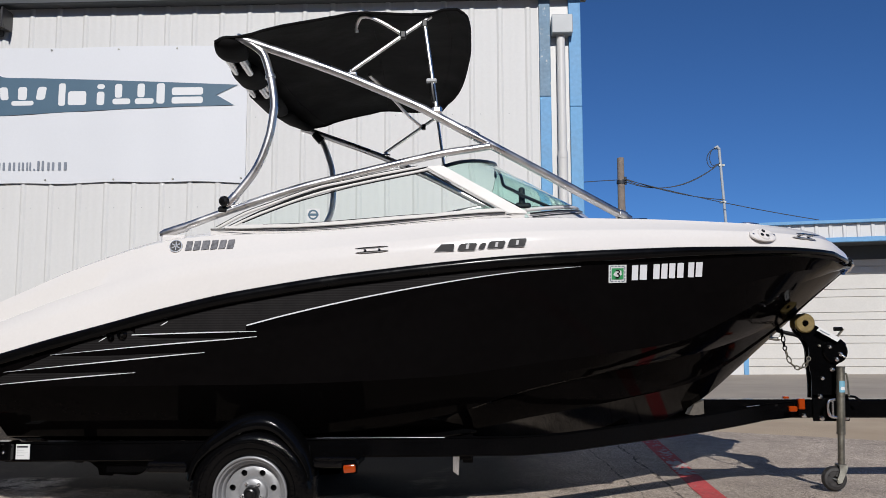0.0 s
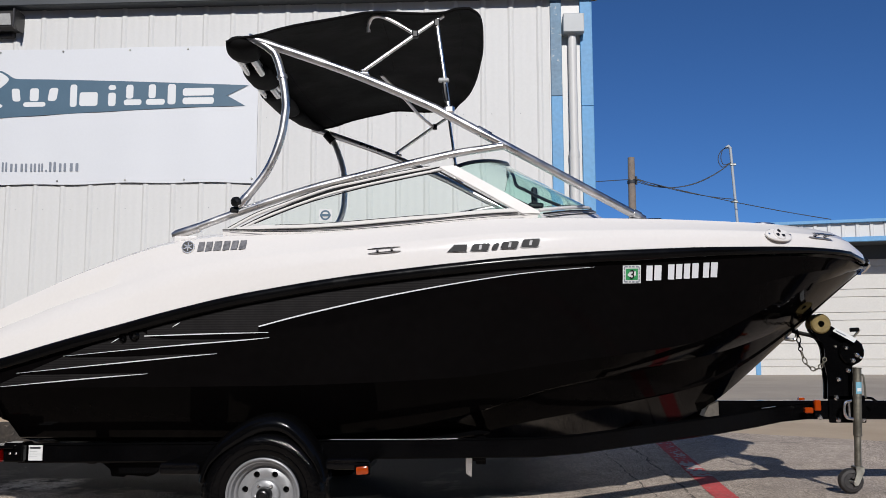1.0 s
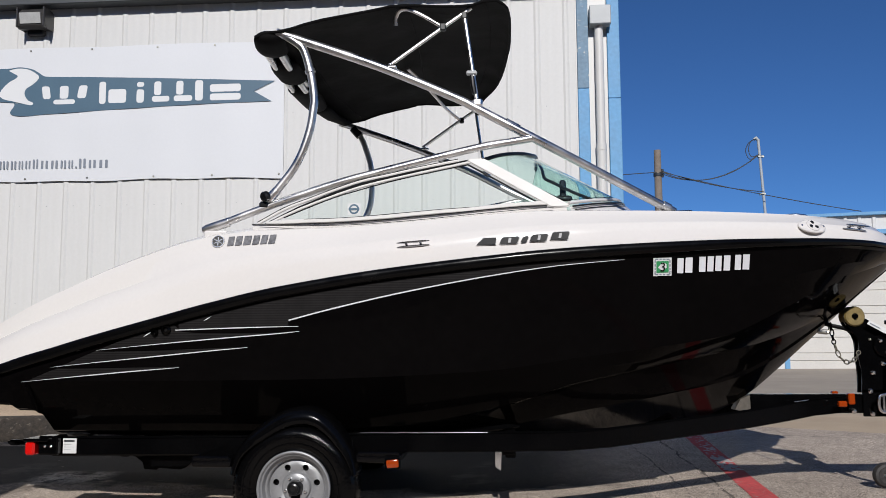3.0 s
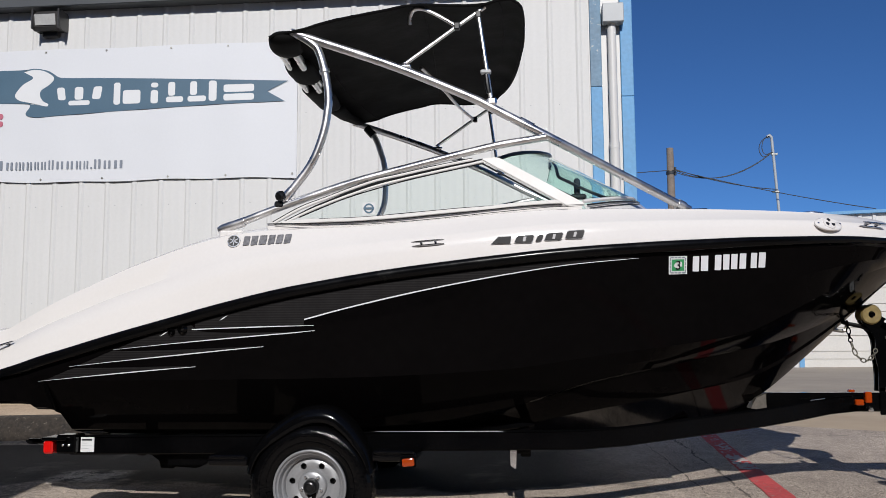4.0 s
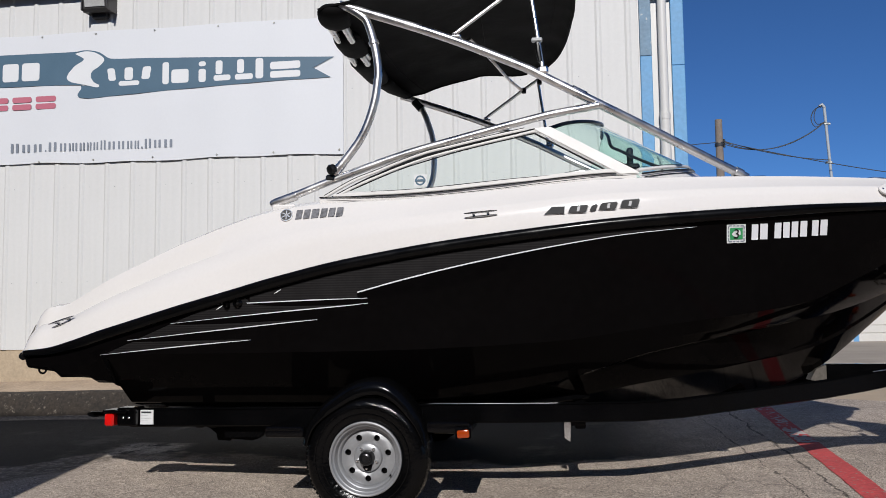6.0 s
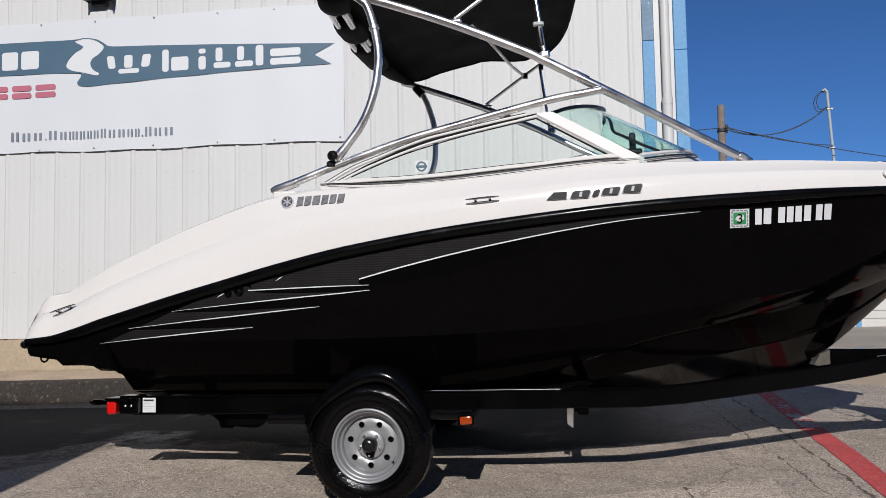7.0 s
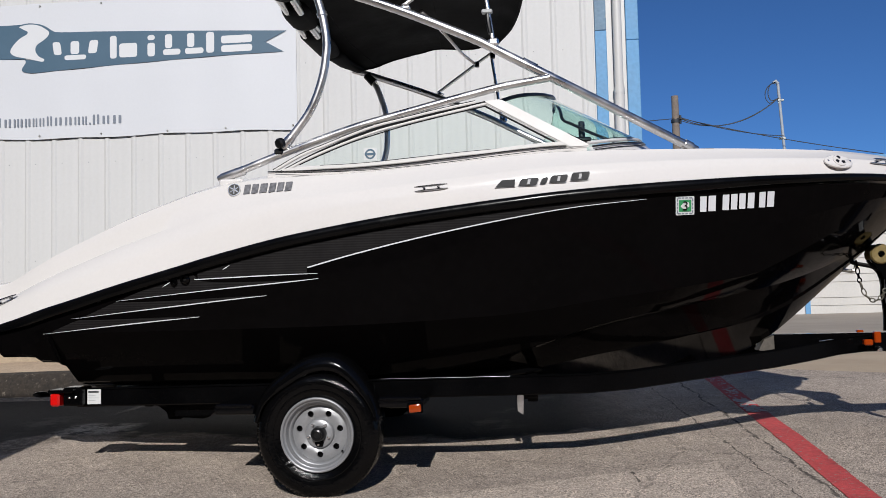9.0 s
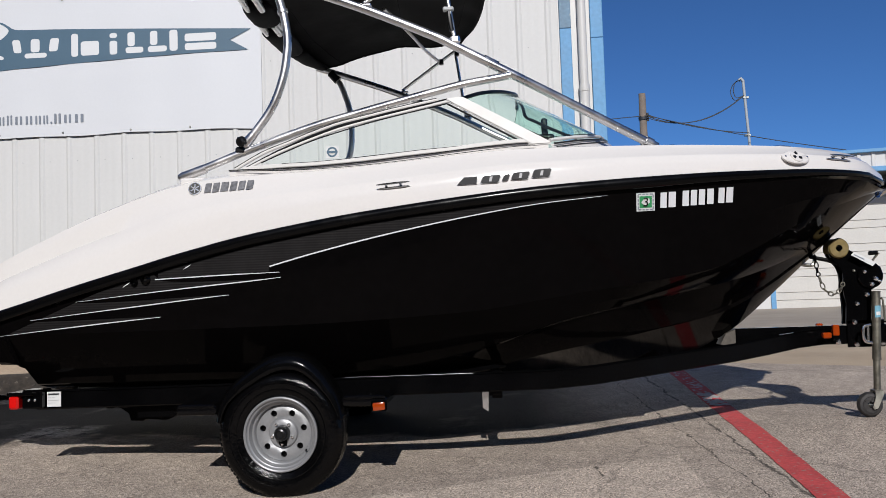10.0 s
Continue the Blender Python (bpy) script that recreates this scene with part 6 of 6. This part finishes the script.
def build_trailer():
    tr = thing("boat_trailer", "black steel single-axle boat trailer under the boat", "trailer")
    H = 0.108

    def beam(name, pts, w, h, label=""):
        rows = []
        P = [Vector(q) for q in pts]
        for i, q in enumerate(P):
            t = (P[min(i + 1, len(P) - 1)] - P[max(i - 1, 0)])
            t.z = 0
            t.normalize()
            s = Vector((-t.y, t.x, 0)) * (w / 2)
            e = 0.008
            ring = []
            for a, b in ((-1, -1), (1, -1), (1, 1), (-1, 1)):
                ring += [q + s * a * (1 - 2 * e / w * (1 if k == (0 if a * b > 0 else 1) else 0)) + Vector((0, 0, h / 2 * b * (1 - 2 * e / h * (1 if k == (1 if a * b > 0 else 0) else 0)))) for k in (0, 1)]
            rows.append(ring)
        bm = loft([[tuple(v) for v in r] for r in rows], closed=True)
        for e in (0, -1):
            bm.faces.new([bm.verts.new(q) for q in rows[e]])
        bmesh.ops.remove_doubles(bm, verts=bm.verts[:], dist=0.0003)
        return part(name, bm, M_FRAME, tr, label)
    for sgn in (0, 1):
        def at(x, y, z):
            return (x, y if sgn == 0 else 2 * YC - y, z)
        pts = [at(-1.475, 0.37, 0.503), at(-0.4, 0.37, 0.512), at(0.3, 0.37, 0.528), at(1.06, 0.37, 0.536), at(1.45, 0.385, 0.54), at(1.70, 0.49, 0.548), at(2.59, 0.94, 0.617), at(2.85, 1.08, 0.645), at(3.04, 1.145, 0.675), at(3.25, 1.165, 0.695)]
        beam("side_rail", [(x, y - 0.017 if sgn == 0 else y + 0.017, z) for x, y, z in pts], 0.040, H, "black painted steel frame rail")
        # bunk boards and their posts
        b0 = 0.60
        pts = [at(x, YC - b0, keel_z(x) + (chine_z(x) - keel_z(x)) * b0 / chine_b(x) - 0.045) for x in (-1.4, -0.5, 0.5, 1.2)]
        beam("bunk_board", pts, 0.09, 0.05, "carpeted bunk board")
        for x in (-1.07, 1.145):
            zt = keel_z(x) + (chine_z(x) - keel_z(x)) * b0 / chine_b(x) - 0.05
            part("bunk_post", box((x - 0.03, at(0, YC - b0, 0)[1] - 0.03, 0.42), (x + 0.03, at(0, YC - b0, 0)[1] + 0.03, zt), 0.005), M_FRAME, tr)
        # fender: broad arch with rolled edge, then step pads
        prof = [(-0.338, 0.40), (-0.327, 0.46), (-0.308, 0.516), (-0.272, 0.567), (-0.227, 0.614), (-0.170, 0.660), (-0.107, 0.703), (-0.045, 0.733), (0.02, 0.748), (0.085, 0.748), (0.145, 0.730), (0.198, 0.693), (0.245, 0.644), (0.283, 0.590), (0.315, 0.537), (0.340, 0.475), (0.357, 0.403)]
        y0, y1 = -0.005, 0.13
        rows = []
        prof = [(q.x, q.z) for q in smooth_path([(a, 0, b) for a, b in prof], 4)]
        for x, z in prof:
            c = Vector((x, 0, z)) - Vector((0.01, 0, 0.33))
            d = c.normalized()
            deep = 0.030 + 0.058 * max(0.0, d.z) ** 1.5
            rows.append([at(x - d.x * q * deep, y0 + e, z - d.z * q * deep) for q, e in ((1.0, 0.010), (0.97, 0.003), (0.88, 0.0), (0.62, 0.0015), (0.40, 0.009), (0.22, 0.020), (0.08, 0.038), (0.0, 0.062))] + [at(x, y1, z), at(x - d.x * 0.03, y1 + 0.004, z - d.z * 0.03)])
        bm = loft(rows)
        r = bmesh.ops.extrude_face_region(bm, geom=bm.faces[:])
        bmesh.ops.translate(bm, vec=(0, 0.004 if sgn == 0 else -0.004, -0.004), verts=[v for v in r["geom"] if isinstance(v, bmesh.types.BMVert)])
        part("fender", bm, M_FENDER, tr, "black steel wheel fender")
        for x0, x1, z in ((0.335, 0.575, 0.513), (-0.545, -0.325, 0.487)):
            ya, yb = sorted((at(0, 0.0, 0)[1], at(0, 0.33, 0)[1]))
            part("step_pad", box((x0, ya + 0.012, z - 0.055), (x1, yb, z), 0.016, None, 3), M_STEP, tr, "black step beside the wheel")
            part("step_lip", box((x0 + 0.01, ya + 0.006, z - 0.018), (x1 - 0.01, yb, z + 0.004), 0.006), M_STEP, tr)
        ya = at(0, -0.006, 0)[1]
        part("side_marker", box((0.502, ya - 0.012, 0.438), (0.568, ya + 0.012, 0.481), 0.009, pose(0.535, 0, 0.46, 0, -5, 0) @ frame_from(-0.535, 0, -0.46), 2), M_AMBER, tr, "amber side marker light")
        part("marker_base", box((0.494, ya - 0.004 if sgn == 0 else ya - 0.02, 0.434), (0.576, ya + 0.02 if sgn == 0 else ya + 0.004, 0.487), 0.006), M_FRAME, tr)
        wheel(tr, at(0, 0.012, 0)[1], -1 if sgn == 0 else 1, ground_z(0, at(0, 0.1, 0)[1]))
        # rear lamp
        ya, yb = sorted((at(0, 0.255, 0)[1], at(0, 0.40, 0)[1]))
        part("lamp_bracket", box((-1.53, ya + 0.02, 0.462), (-1.415, yb, 0.568), 0.008), M_FRAME, tr)
        part("tail_lamp", box((-1.598, ya, 0.462), (-1.541, yb - 0.02, 0.536), 0.010), M_RED, tr, "red tail lamp")
        part("lamp_hood", box((-1.606, ya - 0.004, 0.537), (-1.46, yb, 0.556), 0.004), M_FRAME, tr)
        for x in (-1.485, -1.45):
            part("bolt", lathe([(0.007, 0.0), (0.007, -0.007), (0.003, -0.009)], 8, frame_from(x, (ya + 0.018) if sgn == 0 else yb, 0.51)), M_CHROME, tr)
        # amber markers by the tongue
        yv = at(0, 1.06, 0)[1]
        part("front_marker", box((3.228, yv - 0.02, 0.694), (3.268, yv + 0.02, 0.762), 0.006), M_AMBER, tr, "amber front marker light")
        part("front_marker", box((3.164, yv - 0.03, 0.680), (3.216, yv + 0.01, 0.716), 0.006), M_AMBER, tr, "amber front marker light")
    part("guide_pad", lathe([(0.038, -0.012), (0.042, 0.0), (0.038, 0.012), (0.010, 0.014)], 20, frame_from(-1.853, 0.62, 0.496) @ Matrix.Diagonal((1.3, 1, 0.45, 1))), M_RUBBER, tr, "black rubber guide pad")
    part("guide_arm", tube([(-1.85, 0.62, 0.494), (-1.42, 0.62, 0.49)], 0.014, 10), M_FRAME, tr)
    # block added to close the see-through gap below the stern
    part("rear_bunk_pad", box((-1.50, 0.56, 0.540), (-1.34, 2 * YC - 0.56, 0.690), 0.02), M_RUBBER, tr, "plain black block filling the gap below the stern")
    # thin metal tubes added as the sunlit highlight on the rail's top edge
    part("rail_edge", tube([(0.305, 0.331, 0.584), (0.65, 0.331, 0.585), (1.02, 0.335, 0.588)], 0.0014, 8), M_CLEAT, tr, "thin bright tube for the glint along the rail")
    part("rail_edge", tube([(2.906, 1.058, 0.710), (3.013, 1.105, 0.719), (3.117, 1.151, 0.727)], 0.0022, 8), M_ALU, tr, "thin bright tube for the glint along the rail")
    # label on the rail
    part("rail_label", box((-1.408, 0.326, 0.466), (-1.328, 0.3312, 0.550)), M_LABEL, tr, "white compliance label")
    for k in range(4):
        part("label_bar", box((-1.402, 0.3245, 0.531 - k * 0.015), (-1.340 - 0.02 * (k % 2), 0.3258, 0.531 - k * 0.015 + (0.002 if k else 0.010))), M_GREY if k else M_CABLE, tr)
    # cross members and axle
    for x, z in ((-1.07, 0.47), (1.145, 0.49)):
        ye = float(np.interp(x, [1.45, 1.70, 2.59, 3.02], [0.385, 0.49, 0.94, 1.13]))
        part("cross_member", box((x - 0.027, ye, z - 0.03), (x + 0.027, 2 * YC - ye, z + 0.03), 0.006), M_FRAME, tr)
    gz = (ground_z(0, 0.1) + 0.32, ground_z(0, 2.3) + 0.32)
    part("axle", tube([(0, 0.13, gz[0]), (0, 2 * YC - 0.13, gz[1])], 0.035, 14), M_FRAME, tr)
    for y in (0.37, 2 * YC - 0.37):
        part("axle_bracket", box((-0.12, y - 0.03, 0.33), (0.12, y + 0.03, 0.47), 0.01), M_FRAME, tr)
    # spring packs, set inboard and scaled about the camera to keep their outline in view
    for y in (0.75, 2 * YC - 0.75):
        bm = prism([(1.085 + (x - 1.085) * 1.077, 1.015 + (z - 1.015) * 1.077) for x, z in ((-1.06, 0.462), (-0.99, 0.447), (-0.945, 0.415), (-0.935, 0.376), (-0.86, 0.372), (-0.85, 0.384), (-0.73, 0.374), (-0.69, 0.386), (-0.65, 0.425), (-0.60, 0.462))], y - 0.03, y + 0.03)
        part("spring_hanger", bm, M_FRAME, tr, "black spring hanger inboard of the rail")
    # keel roller supports
    part("keel_pad", box((2.0, YC - 0.09, 0.50), (2.2, YC + 0.09, 0.55), 0.01), M_RUBBER, tr)
    # hanging bracket inboard of the rail, placed to fit the camera's view
    part("hanger_tab", prism([(1.050, 0.460), (1.092, 0.460), (1.086, 0.306), (1.052, 0.330)], 0.878, 0.886), M_CHROME, tr, "bright steel tab")
    part("hanger_bracket", box((1.046, 0.888, 0.40), (1.175, 0.93, 0.47), 0.004), M_FRAME, tr)
    part("bolt", lathe([(0.011, 0.0), (0.011, -0.012), (0.004, -0.018)], 8, frame_from(1.160, 0.888, 0.408)), M_CHROME, tr)
    # tongue
    part("tongue", box((2.66, YC - 0.06, 0.635), (5.1, YC + 0.06, 0.752), 0.010), M_FRAME, tr, "black steel trailer tongue")
    part("tongue_end", prism([(2.565, 0.655), (2.661, 0.640), (2.661, 0.747), (2.60, 0.722)], YC - 0.057, YC + 0.057), M_TONGUE, tr, "dull grey end plate of the tongue")
    part("tongue_plate", box((3.345, YC - 0.075, 0.615), (3.575, YC - 0.062, 0.785), 0.004), M_FRAME, tr)
    for x, z in ((3.393, 0.771), (3.398, 0.634), (3.552, 0.638), (3.286, 0.650)):
        part("bolt", lathe([(0.017, 0.0), (0.017, -0.008), (0.010, -0.016), (0.001, -0.017)], 12, frame_from(x, YC - 0.075, z)), M_CHROME, tr)
    part("coupler", box((5.08, YC - 0.045, 0.63), (5.35, YC + 0.045, 0.75), 0.02), M_STEEL, tr)
    # winch post: two plates bent forward at the head
    outline = [(3.342, 0.760), (3.351, 0.885), (3.344, 0.928), (3.335, 0.991), (3.340, 1.041), (3.340, 1.085), (3.326, 1.123), (3.290, 1.160), (3.261, 1.198), (3.29, 1.225), (3.381, 1.229), (3.459, 1.179), (3.538, 1.141), (3.574, 1.109), (3.584, 1.065), (3.569, 1.021), (3.543, 0.990), (3.501, 0.972), (3.505, 0.940), (3.496, 0.760)]
    for y in (YC - 0.075, YC - 0.01):
        bm = prism(outline, y, y + 0.022)
        bmesh.ops.bevel(bm, geom=[e for e in bm.edges], offset=0.004, segments=1, affect="EDGES")
        part("winch_post", bm, M_FRAME, tr, "black steel winch post")
    part("winch_drum", tube([(3.50, YC - 0.06, 1.05), (3.50, YC + 0.01, 1.05)], 0.055, 20), M_STEEL, tr)
    part("winch_cover", lathe([(0.078, 0.0), (0.078, -0.014), (0.070, -0.021), (0.0005, -0.022)], 32, frame_from(3.500, YC - 0.075, 1.058)), M_FRAME, tr, "black round winch cover")
    lab = part("winch_label", prism([(3.374, 1.191), (3.394, 1.212), (3.524, 1.140), (3.502, 1.117)], YC - 0.128, YC - 0.124), M_LABEL, tr, "white label plate with grey print")
    part("label_bar", prism([(3.392, 1.190), (3.396, 1.195), (3.455, 1.163), (3.451, 1.158)], YC - 0.1295, YC - 0.1285), M_GREYINK, lab)
    for x, z, y, r in ((3.462, 1.084, 0.099, 0.012), (3.404, 1.093, 0.077, 0.009), (3.527, 1.038, 0.099, 0.014), (3.501, 1.005, 0.099, 0.014), (3.549, 1.022, 0.099, 0.010), (3.414, 0.885, 0.077, 0.014), (3.476, 0.941, 0.077, 0.014)):
        part("bolt", lathe([(r, 0.0), (r, -0.008), (r * 0.55, -0.014), (0.001, -0.015)], 10, frame_from(x, YC - y, z)), M_CHROME if r != 0.009 else M_STEEL, tr)
    part("winch_crank", tube([(3.502, YC - 0.10, 1.140), (3.545, YC - 0.12, 1.200)], 0.012, 8, squash=0.6), M_STEEL, tr)
    part("crank_grip", tube([(3.535, YC - 0.125, 1.200), (3.484, YC - 0.125, 1.198)], 0.013, 10), M_RUBBER, tr, "black crank grip")
    # bow roller
    prof = [(0.02, -0.060), (0.056, -0.060), (0.064, -0.048), (0.061, -0.034), (0.048, -0.012), (0.043, 0.0), (0.048, 0.012), (0.061, 0.034), (0.064, 0.048), (0.056, 0.060), (0.02, 0.060)]
    part("bow_roller", lathe(prof, 32, frame_from(3.318, YC - 0.035, 1.238), close=True), M_ROLLER, tr, "yellowed bow roller")
    part("roller_face", lathe([(0.050, -0.061), (0.046, -0.055), (0.026, -0.053), (0.022, -0.060)], 32, frame_from(3.318, YC - 0.035, 1.238), close=True), M_ROLLER, tr)
    part("roller_pin", tube([(3.318, YC - 0.112, 1.238), (3.318, YC + 0.04, 1.238)], 0.013, 10), M_FRAME, tr)
    # strap hook and safety chain
    part("winch_strap", tube(smooth_path([(3.10, YC - 0.01, 1.215), (3.19, YC - 0.02, 1.185), (3.27, YC - 0.03, 1.165), (3.33, YC - 0.03, 1.14)], 4), 0.013, 8), M_RUBBER, tr)
    ch = smooth_path([(3.170, YC - 0.08, 1.199), (3.178, YC - 0.08, 1.117), (3.188, YC - 0.08, 1.066), (3.216, YC - 0.08, 0.985), (3.270, YC - 0.08, 0.947), (3.315, YC - 0.08, 0.978), (3.336, YC - 0.08, 1.022)], 2)
    for i in range(len(ch) - 1):
        a, b = ch[i], ch[i + 1]
        d = (b - a)
        L, W = d.length * 0.80, 0.012
        q = d.to_track_quat("X", "Z").to_matrix().to_4x4()
        mm = Matrix.Translation((a + b) / 2) @ q @ pose(0, 0, 0, 90 * (i % 2), 0, 0)
        pts = [mm @ Vector((L * 0.72 * math.cos(t), W * math.sin(t), 0)) for t in np.linspace(0, 2 * math.pi, 13)]
        part("chain_link", tube(pts, 0.0040, 6, False), M_JACK if i > 3 else M_FRAME, tr)
    # tongue jack, leaning slightly; its wheel height is set to fit the camera's view
    jx, jy = 3.506, YC - 0.14

    def jp(z):
        return (jx - 0.045 * (0.96 - z), jy, z)
    j = part("jack", tube([jp(0.545), jp(0.958)], 0.0260, 18), M_JACK, tr, "galvanised tongue jack")
    part("jack_inner_tube", tube([jp(0.31), jp(0.555)], 0.0205, 18), M_JACK, j)
    part("jack_collar", tube([jp(0.540), jp(0.553)], 0.0275, 18), M_JACK, j)
    part("jack_cap", tube([jp(0.955), jp(0.962)], 0.0275, 18), M_JACK, j)
    def wrap(h0, h1, a0, a1, r):
        return loft([[Vector(jp(h)) + Vector((r * math.sin(radians(a)), -r * math.cos(radians(a)), 0)) for a in np.linspace(a0, a1, 9)] for h in (h0, h1)])
    part("jack_label", wrap(0.800, 0.872, -38, 52, 0.0268), M_BLUELABEL, j, "pale blue label")
    part("label_patch", wrap(0.815, 0.835, -20, 40, 0.0274), M_LABEL, j)
    part("jack_handle", tube(smooth_path([(jx + 0.02, jy - 0.02, 0.918), (jx + 0.026, jy - 0.03, 0.905), (jx + 0.030, jy - 0.03, 0.807), (jx + 0.031, jy - 0.03, 0.777)], 4), 0.006, 8), M_JACK, j)
    part("handle_rod", tube([(jx + 0.02, jy - 0.01, 0.777), (jx + 0.075, jy - 0.01, 0.772), (jx + 0.108, jy - 0.015, 0.748)], 0.008, 8), M_FRAME, j)
    part("jack_bracket", box((3.43, jy + 0.015, 0.645), (3.56, jy + 0.07, 0.757), 0.006), M_FRAME, j)
    sw = smooth_path([(3.452, jy - 0.02, 0.757), (3.412, jy - 0.025, 0.745), (3.404, jy - 0.025, 0.70), (3.418, jy - 0.025, 0.655), (3.458, jy - 0.02, 0.645)], 4)
    part("jack_swivel", tube(sw, 0.009, 10), M_CHROME, j)
    part("jack_swivel", tube([(3.436, jy - 0.02, 0.650), (3.436, jy - 0.02, 0.752)], 0.007, 10), M_CHROME, j)
    wx, wz = 3.429, 0.268
    fork = [(3.452, 0.355), (3.500, 0.352), (3.503, 0.330), (3.462, 0.245), (3.440, 0.240), (3.432, 0.255), (3.452, 0.310)]
    for y in (-0.040, 0.035):
        part("jack_fork", prism(fork, jy + y, jy + y + 0.005), M_STEEL, j)
    part("fork_crown", box((3.450, jy - 0.036, 0.340), (3.502, jy + 0.036, 0.358), 0.004), M_JACK, j)
    prof = [(0.02, -0.022), (0.046, -0.022), (0.050, -0.026), (0.066, -0.023), (0.075, -0.012), (0.077, 0.0), (0.075, 0.012), (0.066, 0.023), (0.050, 0.026), (0.046, 0.022), (0.02, 0.022)]
    part("jack_wheel", lathe(prof, 32, frame_from(wx, jy, wz), close=True), M_WORN, tr, "worn dark jack wheel")
    part("jack_axle", tube([(wx + 0.015, jy - 0.045, wz - 0.008), (wx + 0.015, jy + 0.045, wz - 0.008)], 0.010, 10), M_STEEL, tr)
    for k in range(5):
        part("wheel_spoke", box((-0.004, -0.025, 0.015), (0.004, -0.0205, 0.047), 0.0, frame_from(wx, jy, wz) @ pose(0, 0, 0, 0, 72 * k + 20, 0)), M_WORN, tr)


build_trailer()
